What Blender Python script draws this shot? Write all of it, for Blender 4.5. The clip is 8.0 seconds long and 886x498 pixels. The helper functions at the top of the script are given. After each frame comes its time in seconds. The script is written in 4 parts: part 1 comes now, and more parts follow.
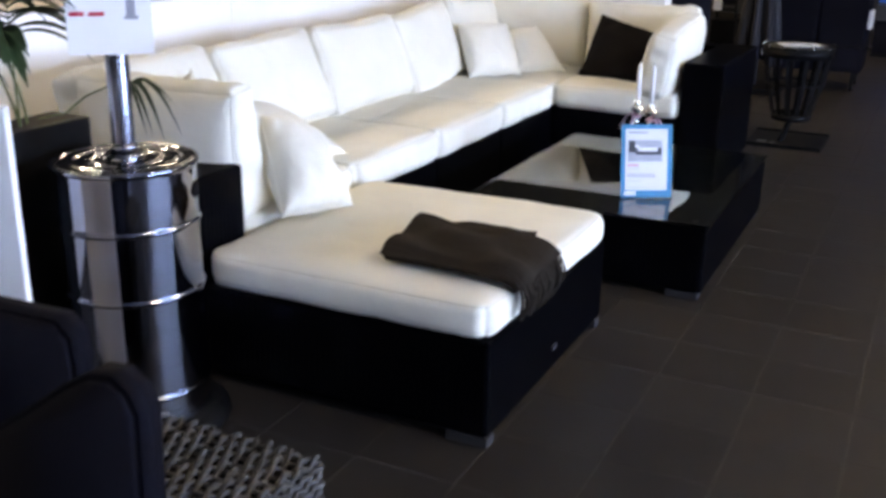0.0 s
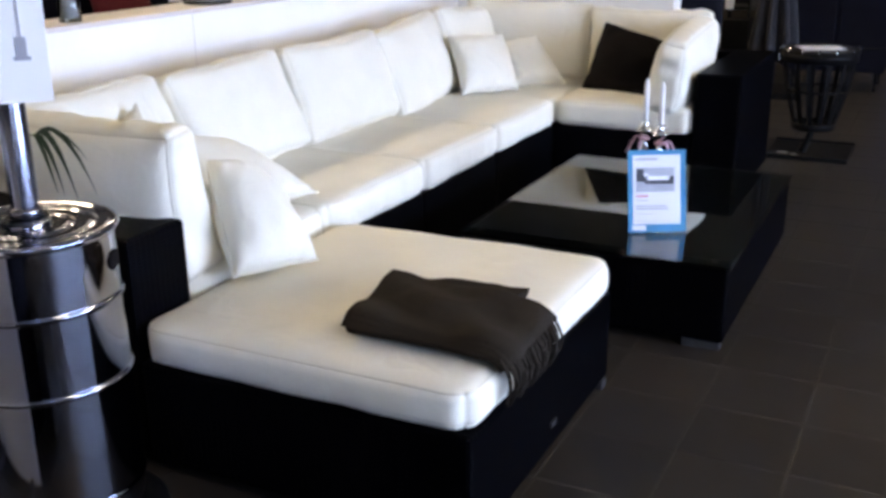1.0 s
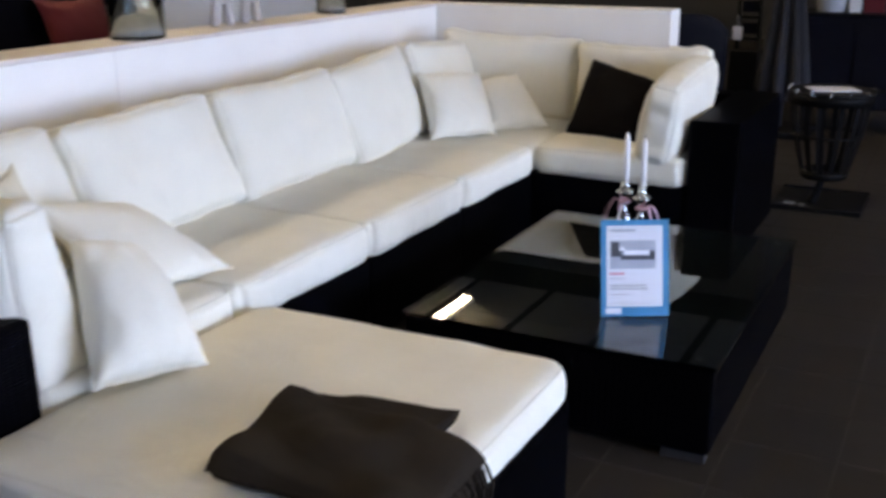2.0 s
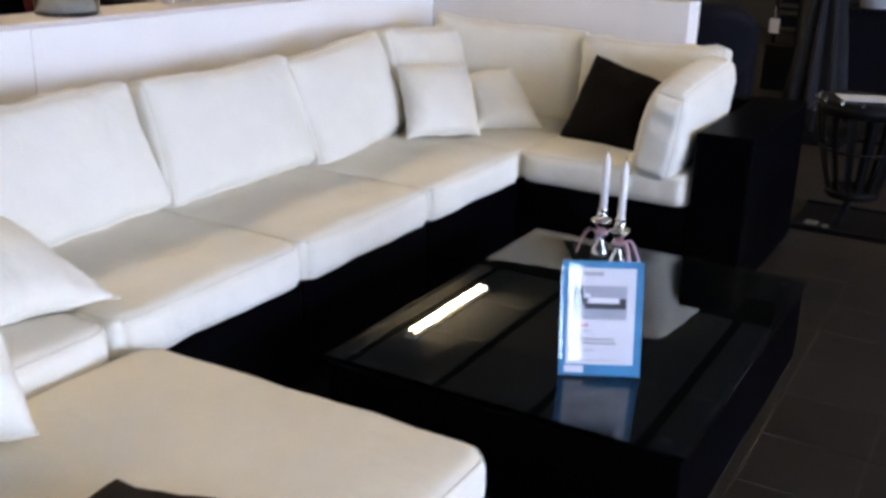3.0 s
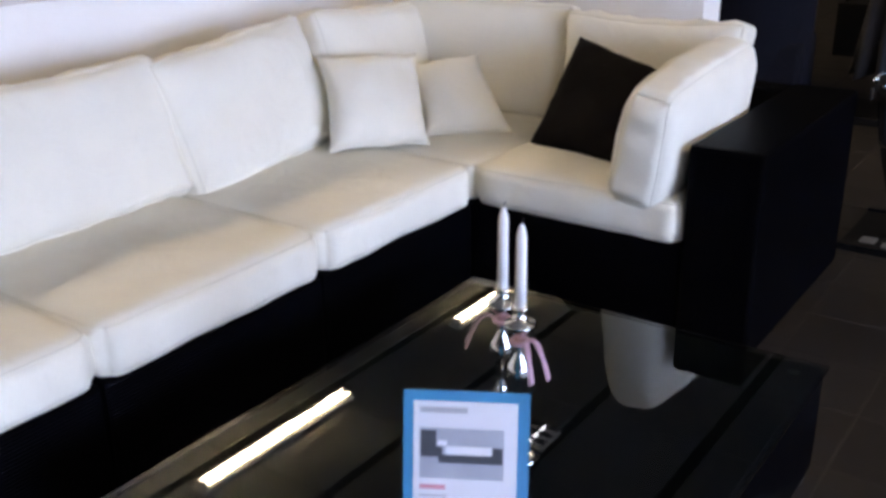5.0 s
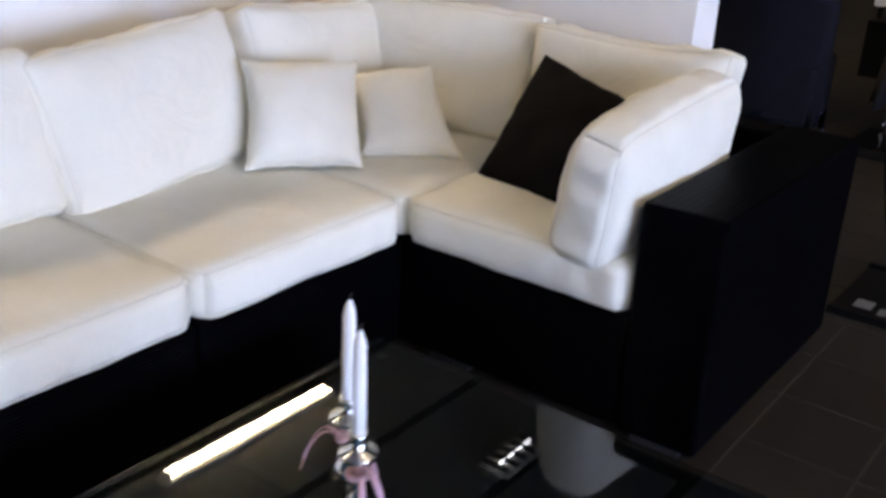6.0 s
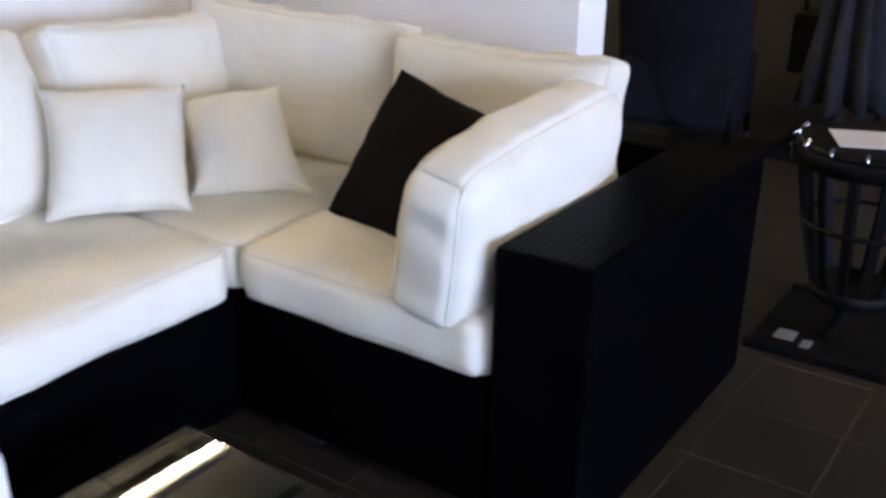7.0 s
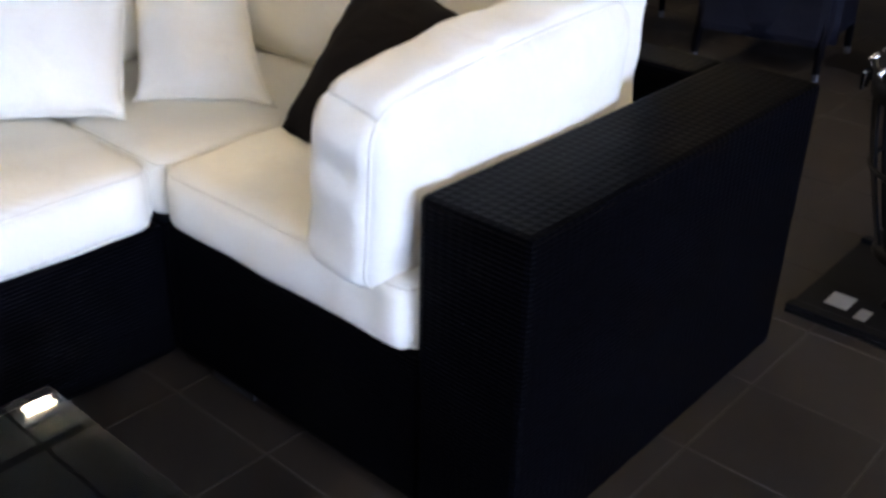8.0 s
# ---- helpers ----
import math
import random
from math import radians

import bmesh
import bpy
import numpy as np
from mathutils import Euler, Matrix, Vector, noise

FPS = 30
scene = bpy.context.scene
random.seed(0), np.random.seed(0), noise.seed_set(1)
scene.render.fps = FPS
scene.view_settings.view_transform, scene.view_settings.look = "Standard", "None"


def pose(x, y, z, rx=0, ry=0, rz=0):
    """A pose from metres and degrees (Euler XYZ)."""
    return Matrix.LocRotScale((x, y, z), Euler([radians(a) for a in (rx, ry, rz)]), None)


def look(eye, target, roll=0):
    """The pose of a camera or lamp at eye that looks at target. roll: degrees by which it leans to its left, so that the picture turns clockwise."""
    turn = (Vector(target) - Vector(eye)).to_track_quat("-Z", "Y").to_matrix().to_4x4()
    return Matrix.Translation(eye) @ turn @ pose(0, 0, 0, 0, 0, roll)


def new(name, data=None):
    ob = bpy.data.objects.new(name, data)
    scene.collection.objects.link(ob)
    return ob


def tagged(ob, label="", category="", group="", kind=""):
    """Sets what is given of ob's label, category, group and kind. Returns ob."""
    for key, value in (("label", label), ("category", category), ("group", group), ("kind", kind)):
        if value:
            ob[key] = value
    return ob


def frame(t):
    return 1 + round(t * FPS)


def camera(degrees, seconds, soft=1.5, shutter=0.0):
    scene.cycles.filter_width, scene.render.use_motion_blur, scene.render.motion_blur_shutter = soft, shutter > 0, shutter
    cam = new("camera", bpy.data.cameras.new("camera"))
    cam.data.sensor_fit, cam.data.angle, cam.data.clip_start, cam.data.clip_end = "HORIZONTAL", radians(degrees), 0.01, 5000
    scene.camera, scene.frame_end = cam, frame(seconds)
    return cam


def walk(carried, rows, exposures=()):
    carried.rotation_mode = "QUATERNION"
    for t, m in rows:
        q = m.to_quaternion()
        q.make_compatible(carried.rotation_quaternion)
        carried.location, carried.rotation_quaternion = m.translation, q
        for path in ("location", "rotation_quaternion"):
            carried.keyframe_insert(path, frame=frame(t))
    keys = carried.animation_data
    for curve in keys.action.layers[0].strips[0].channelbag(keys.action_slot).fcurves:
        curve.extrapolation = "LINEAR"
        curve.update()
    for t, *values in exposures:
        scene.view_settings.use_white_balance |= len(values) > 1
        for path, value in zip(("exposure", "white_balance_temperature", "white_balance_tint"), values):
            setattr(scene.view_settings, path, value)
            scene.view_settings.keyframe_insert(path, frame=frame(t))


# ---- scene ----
cam = camera(47.5, 8.0, soft=3.3, shutter=0.4)
EXPOSURES = [(0.0, 0.27, 7030, 20), (1.0, 0.20, 7030, 20), (1.6, -0.36, 7080, 20), (2.2, -0.17, 7120, 21), (3.5, -0.15, 7180, 23), (5.5, -0.14, 7080, 24), (7.0, 0.03, 6880, 22), (7.5, 0.02, 6800, 22), (8.0, 0.33, 6720, 22)]
PATH = [
    (0, (0.293, 0.06, 1.432), (-0.531, 1.766, 0.791), 1.0),
    (0.5, (0.224, 0.298, 1.443), (-0.583, 2.022, 0.829), -0.5),
    (1, (0.172, 0.551, 1.44), (-0.679, 2.245, 0.802), -0.7),
    (1.5, (0.157, 0.849, 1.453), (-0.769, 2.516, 0.851), 0.8),
    (2, (0.116, 1.171, 1.457), (-0.763, 2.864, 0.856), -0.3),
    (2.2, (0.101, 1.275, 1.468), (-0.728, 2.988, 0.852), -1.1),
    (3.3, (0.118, 1.961, 1.461), (-0.851, 3.589, 0.817), 2.1),
    (3.5, (0.14, 2.075, 1.459), (-0.837, 3.704, 0.834), 1.8),
    (4, (0.112, 2.317, 1.467), (-0.847, 3.928, 0.773), 1.0),
    (4.2, (0.118, 2.440, 1.439), (-0.890, 4.019, 0.738), 1.3),
    (5.3, (0.054, 3.027, 1.435), (-1.017, 4.547, 0.697), -0.9),
    (5.5, (0.041, 3.133, 1.452), (-1.02, 4.657, 0.709), -1.0),
    (6, (0.041, 3.435, 1.458), (-1.058, 4.92, 0.694), 2.8),
    (6.5, (0.034, 3.72, 1.438), (-1.073, 5.204, 0.683), 2.1),
    (7, (0.015, 3.969, 1.401), (-1.026, 5.503, 0.651), 1.0),
    (7.2, (0.037, 4.074, 1.357), (-1.049, 5.568, 0.588), 1.3),
    (7.5, (0.055, 4.247, 1.36), (-1.151, 5.616, 0.542), 0.3),
    (7.8, (0.042, 4.402, 1.349), (-1.12, 5.749, 0.436), 1.5),
    (8, (0.019, 4.509, 1.326), (-1.137, 5.84, 0.382), 1.6),
]
walk(cam, [(t, look(eye, target, roll)) for t, eye, target, roll in PATH], exposures=EXPOSURES)

# ---- light ----
world = bpy.data.worlds.new("sky")
scene.world = world
world.use_nodes = True
wn = world.node_tree.nodes
sky = wn.new("ShaderNodeTexSky")
sky.sky_type, sky.sun_disc = "NISHITA", False
sky.sun_elevation, sky.sun_rotation = radians(38), radians(150)
world.node_tree.links.new(sky.outputs[0], wn["Background"].inputs[0])
wn["Background"].inputs[1].default_value = 0.15


def area_lamp(name, m, sx, sy, watts, colour):
    data = bpy.data.lights.new(name, "AREA")
    data.shape, data.size, data.size_y, data.energy, data.color = "RECTANGLE", sx, sy, watts, colour
    ob = new(name, data)
    ob.matrix_world = m
    return ob


DAY = (0.445, 0.635, 1.0)
area_lamp("daylight_east", look((7.3, 2.75, 1.6), (0.0, 2.95, 1.3)), 6.2, 2.4, 830, DAY)
area_lamp("daylight_south", look((4.9, -4.78, 1.65), (4.9, 0.0, 1.6)), 1.8, 1.5, 130, DAY)


# ---- materials ----
def material(name, colour, rough=0.6, metal=0.0, vary=0.12, scale=6.0, bump=0.1, bump_scale=120.0, spec=0.5, emit=0.0, random_vary=0.0):
    """A surface with broad stains and fine grain over one base colour."""
    m = bpy.data.materials.new(name)
    m.use_nodes = True
    nt = m.node_tree
    b = nt.nodes["Principled BSDF"]
    b.inputs["Roughness"].default_value, b.inputs["Metallic"].default_value = rough, metal
    b.inputs["Specular IOR Level"].default_value = spec
    co = nt.nodes.new("ShaderNodeTexCoord")
    big = nt.nodes.new("ShaderNodeTexNoise")
    big.inputs["Scale"].default_value, big.inputs["Detail"].default_value = scale, 5
    fine = nt.nodes.new("ShaderNodeTexNoise")
    fine.inputs["Scale"].default_value, fine.inputs["Detail"].default_value = bump_scale, 3
    add = nt.nodes.new("ShaderNodeMath")
    add.operation = "MULTIPLY_ADD"
    add.inputs[1].default_value = 0.35
    nt.links.new(co.outputs["Object"], big.inputs["Vector"])
    nt.links.new(co.outputs["Object"], fine.inputs["Vector"])
    nt.links.new(fine.outputs["Fac"], add.inputs[0])
    nt.links.new(big.outputs["Fac"], add.inputs[2])
    ramp = nt.nodes.new("ShaderNodeValToRGB")
    ramp.color_ramp.elements[0].position, ramp.color_ramp.elements[1].position = 0.4, 0.95
    ramp.color_ramp.elements[0].color = (*[c * (1 - vary) for c in colour], 1)
    ramp.color_ramp.elements[1].color = (*[min(1, c * (1 + vary)) for c in colour], 1)
    nt.links.new(add.outputs[0], ramp.inputs["Fac"])
    out = ramp.outputs["Color"]
    if random_vary:
        info = nt.nodes.new("ShaderNodeObjectInfo")
        spread = nt.nodes.new("ShaderNodeMapRange")
        spread.inputs["To Min"].default_value, spread.inputs["To Max"].default_value = 1 - random_vary, 1 + random_vary
        mix = nt.nodes.new("ShaderNodeVectorMath")
        mix.operation = "SCALE"
        nt.links.new(info.outputs["Random"], spread.inputs["Value"])
        nt.links.new(out, mix.inputs[0])
        nt.links.new(spread.outputs[0], mix.inputs["Scale"])
        out = mix.outputs[0]
    nt.links.new(out, b.inputs["Base Color"])
    if bump:
        bp = nt.nodes.new("ShaderNodeBump")
        bp.inputs["Strength"].default_value, bp.inputs["Distance"].default_value = bump, 0.003
        nt.links.new(add.outputs[0], bp.inputs["Height"])
        nt.links.new(bp.outputs[0], b.inputs["Normal"])
    if emit:
        b.inputs["Emission Color"].default_value = (*colour, 1)
        b.inputs["Emission Strength"].default_value = emit
    return m


def woven(name, colour, rough, pitch, strength, cloth=False, spec=0.3):
    """Crossed strands: ribs along two directions of the object, broken up by noise."""
    m = material(name, colour, rough, vary=0.18 if not cloth else 0.05, scale=5, bump=0, spec=spec)
    nt = m.node_tree
    b = nt.nodes["Principled BSDF"]
    co = nt.nodes.new("ShaderNodeTexCoord")
    waves = []
    for direction in "XYZ":
        if cloth and direction == "Z":
            w = nt.nodes.new("ShaderNodeTexNoise")
            w.inputs["Scale"].default_value, w.inputs["Detail"].default_value = 0.5 / pitch, 3
            nt.links.new(co.outputs["Object"], w.inputs["Vector"])
            waves.append(w)
            continue
        w = nt.nodes.new("ShaderNodeTexWave")
        w.wave_type, w.bands_direction = "BANDS", direction
        w.inputs["Scale"].default_value = 0.314 / pitch / (1 if direction == "Z" or cloth else 2.2)
        w.inputs["Distortion"].default_value, w.inputs["Detail"].default_value = 0.6, 2
        w.inputs["Detail Scale"].default_value = 3
        nt.links.new(co.outputs["Object"], w.inputs["Vector"])
        waves.append(w)
    a = nt.nodes.new("ShaderNodeMath")
    a.operation = "MAXIMUM"
    nt.links.new(waves[0].outputs["Fac"], a.inputs[0])
    nt.links.new(waves[1].outputs["Fac"], a.inputs[1])
    c = nt.nodes.new("ShaderNodeMath")
    c.operation = "MULTIPLY_ADD"
    c.inputs[1].default_value = 0.6
    nt.links.new(a.outputs[0], c.inputs[0])
    nt.links.new(waves[2].outputs["Fac"], c.inputs[2])
    bp = nt.nodes.new("ShaderNodeBump")
    bp.inputs["Strength"].default_value, bp.inputs["Distance"].default_value = strength, pitch * 0.3
    nt.links.new(c.outputs[0], bp.inputs["Height"])
    last = bp
    if cloth:
        crease = nt.nodes.new("ShaderNodeTexNoise")
        crease.inputs["Scale"].default_value, crease.inputs["Detail"].default_value, crease.inputs["Distortion"].default_value = 7, 4, 1.2
        nt.links.new(co.outputs["Object"], crease.inputs["Vector"])
        b2 = nt.nodes.new("ShaderNodeBump")
        b2.inputs["Strength"].default_value, b2.inputs["Distance"].default_value = 0.35, 0.02
        nt.links.new(crease.outputs["Fac"], b2.inputs["Height"])
        nt.links.new(bp.outputs[0], b2.inputs["Normal"])
        last = b2
    nt.links.new(last.outputs[0], b.inputs["Normal"])
    return m


def glass_material(name, tint=(0.93, 0.97, 0.96), rough=0.0, ior=1.5):
    m = bpy.data.materials.new(name)
    m.use_nodes = True
    b = m.node_tree.nodes["Principled BSDF"]
    b.inputs["Transmission Weight"].default_value, b.inputs["Roughness"].default_value = 1.0, rough
    b.inputs["Base Color"].default_value, b.inputs["IOR"].default_value = (*tint, 1), ior
    return m


CREAM = woven("cream_canvas", (0.78, 0.753, 0.65), 0.85, 0.0016, 0.25, cloth=True)
CREAM_PIPE = material("cream_piping", (0.70, 0.67, 0.565), 0.85, bump=0.2, bump_scale=300)
# pillow cloth, also the painted dark inside the stool and the heater's holes
BLACK_CLOTH_SHADE = woven("black_cloth_shade", (0.0055, 0.0048, 0.0055), 0.9, 0.002, 0.3, cloth=True, spec=0.05)
BROWN_WOOL = woven("brown_wool", (0.023, 0.0185, 0.0150), 0.95, 0.0055, 1.0, cloth=True, spec=0.05)
RATTAN = woven("black_rattan", (0.0010, 0.0011, 0.0019), 0.45, 0.009, 0.6, spec=0.021)
GREY_RATTAN = material("grey_rattan", (0.036, 0.0355, 0.036), 0.6, vary=0.3, scale=30, bump=0.2, random_vary=0.2)
DARK_PLASTIC = material("dark_leather", (0.0045, 0.0045, 0.0078), 0.8, spec=0.05, vary=0.2, bump=0.15, bump_scale=250)
ALU_FOOT = material("grey_foot", (0.055, 0.055, 0.06), 0.45, metal=0.5, bump=0.05)
WHITE_PAINT = material("white_wall_paint", (0.88, 0.86, 0.82), 0.7, vary=0.04, scale=2.5, bump=0.12, bump_scale=90)
SHELF_TOP = material("shelf_top", (0.66, 0.60, 0.55), 0.45, vary=0.1, scale=3, bump=0.08)
ROOM_PAINT = material("room_paint", (0.024, 0.0235, 0.024), 0.8, vary=0.15, scale=1.5, bump=0.1)
CEILING_PANEL = material("ceiling_panel", (0.30, 0.30, 0.30), 0.9, vary=0.1, bump=0.2, bump_scale=60)
BLACK_STEEL = material("black_steel", (0.005, 0.005, 0.0055), 0.45, metal=0.0, spec=0.08, vary=0.3, scale=14, bump=0.1)
CHROME = material("polished_steel", (0.34, 0.355, 0.43), 0.07, metal=1.0, vary=0.05, scale=4, bump=0.01, bump_scale=8)
BRUSHED = material("brushed_steel", (0.24, 0.245, 0.30), 0.24, metal=1.0, vary=0.08, scale=10, bump=0.03, bump_scale=200)
SILVER = material("silver_plate", (0.75, 0.74, 0.72), 0.12, metal=1.0, vary=0.08, scale=40, bump=0.02)
TABLE_PANEL = material("dark_table_panel", (0.016, 0.0175, 0.018), 0.7, vary=0.2, scale=8, bump=0.05, spec=0.04)
TILE = material("floor_tile", (0.0212, 0.0182, 0.0165), 0.46, spec=0.19, vary=0.16, scale=5, bump=0.06, bump_scale=60, random_vary=0.10)
GROUT = material("grout", (0.038, 0.034, 0.031), 0.9, vary=0.2, scale=8, bump=0.2)
WAX = material("white_wax", (0.82, 0.81, 0.80), 0.5, vary=0.02, bump=0.02)
WICK = material("charred_wick", (0.05, 0.04, 0.04), 0.9)
RIBBON = material("pink_ribbon", (0.48, 0.30, 0.38), 0.5, vary=0.1, bump=0.05)
BLUE_CARD = material("blue_card", (0.015, 0.19, 0.38), 0.35, vary=0.15, scale=12, bump=0)
PAPER = material("white_paper", (0.58, 0.60, 0.66), 0.55, vary=0.02, bump=0)
STICKER = material("grey_sticker", (0.17, 0.175, 0.18), 0.55, vary=0.1, scale=20, bump=0)
CARD = material("white_card", (0.92, 0.92, 0.92), 0.5, vary=0.02, bump=0)
GREY_INK = material("grey_ink", (0.34, 0.35, 0.40), 0.6, vary=0.1, bump=0)
DARK_INK = material("dark_ink", (0.035, 0.04, 0.055), 0.6, vary=0.1, bump=0)
PHOTO_GREY = material("photo_grey", (0.30, 0.33, 0.40), 0.5, vary=0.12, scale=20, bump=0)
PHOTO_WHITE = material("photo_white", (0.66, 0.68, 0.74), 0.5, bump=0)
PINK_INK = material("pink_ink", (0.52, 0.22, 0.28), 0.6, bump=0)
RED_INK = material("red_ink", (0.65, 0.06, 0.10), 0.6, bump=0)
CLEAR = glass_material("clear_glass")
GREY_GLASS = glass_material("table_glass", (0.55, 0.60, 0.60), ior=1.38)
VASE_GLASS = glass_material("vase_glass", (0.72, 0.78, 0.80))
ACRYLIC = glass_material("acrylic", (0.96, 0.98, 0.99))
SAND = material("grey_sand", (0.22, 0.22, 0.22), 0.95, vary=0.3, scale=60, bump=0.4)
RED_CLOTH = woven("red_cloth", (0.075, 0.005, 0.009), 0.85, 0.002, 0.3, cloth=True)
BEIGE_CLOTH = woven("beige_cloth", (0.60, 0.54, 0.40), 0.85, 0.002, 0.3, cloth=True)
GREY_WOOD = material("pale_grey_wood", (0.52, 0.49, 0.47), 0.7, vary=0.15, scale=14, bump=0.2)
LEAF = material("palm_leaf", (0.020, 0.042, 0.016), 0.45, vary=0.35, scale=9, bump=0.05)
STEM = material("palm_stem", (0.10, 0.13, 0.05), 0.6, vary=0.2)
SOIL = material("potting_soil", (0.03, 0.022, 0.016), 0.95, vary=0.3, bump=0.5)
NAVY_COVER = woven("navy_cover", (0.0042, 0.0048, 0.0095), 0.7, 0.002, 0.25, cloth=True, spec=0.12)
WHITE_ENAMEL = material("white_enamel", (0.62, 0.62, 0.62), 0.4, vary=0.06, bump=0.03)
PARASOL = woven("charcoal_canvas", (0.014, 0.0145, 0.02), 0.85, 0.002, 0.3, cloth=True)
TUBE = material("fluorescent_tube", (1.0, 0.87, 0.57), 0.4, bump=0, vary=0.0, emit=106.0)
COOL_TUBE = material("cool_tube", (0.85, 0.93, 1.0), 0.4, bump=0, vary=0.0, emit=14.0)
WINDOW_FRAME = material("window_frame_paint", (0.10, 0.10, 0.11), 0.5, bump=0.05)
BLUE_PAINT = material("blue_paint", (0.03, 0.13, 0.5), 0.5, vary=0.1, bump=0.05)


# ---- building helpers ----
def part(name, bm, mat, parent=None, label="", smooth=False, m=None):
    """Links a bmesh as one mesh object, under a thing or on its own."""
    me = bpy.data.meshes.new(name)
    bm.to_mesh(me)
    bm.free()
    me.materials.append(mat)
    if smooth:
        me.polygons.foreach_set("use_smooth", [True] * len(me.polygons))
    ob = new(name, me)
    if parent is not None:
        ob.parent = parent
    if m is not None:
        ob.matrix_basis = m
    if label:
        ob["label"] = label
    return ob


def thing(name, m, label, category, group="", kind=""):
    ob = new(name)
    ob.empty_display_size = 0.1
    ob.matrix_basis = m
    return tagged(ob, label, category, group, kind)


def block(sx, sy, sz, at=(0, 0, 0), r=0.006, bm=None, seg=2):
    """A box with rounded edges, its base centred on at."""
    bm = bm or bmesh.new()
    got = bmesh.ops.create_cube(bm, size=1, matrix=Matrix.Translation((at[0], at[1], at[2] + sz / 2)) @ Matrix.Diagonal((sx, sy, sz, 1)))
    if r:
        edges = list({e for v in got["verts"] for e in v.link_edges})
        bmesh.ops.bevel(bm, geom=edges, offset=r, segments=seg, affect="EDGES", profile=0.6)
    return bm


def span(x0, x1, y0, y1, z0, z1, r=0.006, bm=None):
    return block(x1 - x0, y1 - y0, z1 - z0, ((x0 + x1) / 2, (y0 + y1) / 2, z0), r, bm)


def tube(pts, r, sides=8, closed=False, bm=None, caps=True):
    """A round bar along points; r may be a number or one for each point."""
    bm = bm or bmesh.new()
    pts = [Vector(p) for p in pts]
    n = len(pts)
    rings = []
    up = Vector((0.13, 0.21, 0.97))
    for i, p in enumerate(pts):
        a, b = (pts[(i - 1) % n], pts[(i + 1) % n]) if closed else (pts[max(i - 1, 0)], pts[min(i + 1, n - 1)])
        t = (b - a).normalized()
        if abs(t.dot(up)) > 0.95:
            up = Vector((0.9, 0.3, 0.2))
        u = t.cross(up).normalized()
        v = t.cross(u)
        ri = r if isinstance(r, (int, float)) else r[i]
        rings.append([bm.verts.new(p + ri * (math.cos(k * math.tau / sides) * u + math.sin(k * math.tau / sides) * v)) for k in range(sides)])
    for i in range(n if closed else n - 1):
        q, w = rings[i], rings[(i + 1) % n]
        for k in range(sides):
            bm.faces.new((q[k], q[(k + 1) % sides], w[(k + 1) % sides], w[k]))
    if caps and not closed:
        bm.faces.new(rings[0])
        bm.faces.new(rings[-1][::-1])
    bmesh.ops.recalc_face_normals(bm, faces=bm.faces)
    return bm


def turned(profile, seg=32, at=(0, 0, 0), bm=None):
    """A turned solid from (radius, height) pairs."""
    bm = bm or bmesh.new()
    at = Vector(at)
    rings = []
    for r, z in profile:
        if r < 1e-5:
            rings.append([bm.verts.new(at + Vector((0, 0, z)))])
        else:
            rings.append([bm.verts.new(at + Vector((r * math.cos(k * math.tau / seg), r * math.sin(k * math.tau / seg), z))) for k in range(seg)])
    for a, b in zip(rings, rings[1:]):
        for k in range(seg):
            quad = [a[k % len(a)], a[(k + 1) % len(a)], b[(k + 1) % len(b)], b[k % len(b)]]
            quad = list(dict.fromkeys(quad))
            if len(quad) > 2:
                bm.faces.new(quad)
    bmesh.ops.recalc_face_normals(bm, faces=bm.faces)
    return bm


def rounded_plan(p, hx, hy, plan):
    """Draws a place near a square corner in onto a round one."""
    if plan <= 0:
        return p
    qx, qy = max(-hx + plan, min(hx - plan, p.x)), max(-hy + plan, min(hy - plan, p.y))
    dx, dy = p.x - qx, p.y - qy
    d = math.hypot(dx, dy)
    if d > 1e-9:
        k = max(abs(dx), abs(dy)) / d
        p.x, p.y = qx + dx * k, qy + dy * k
    return p


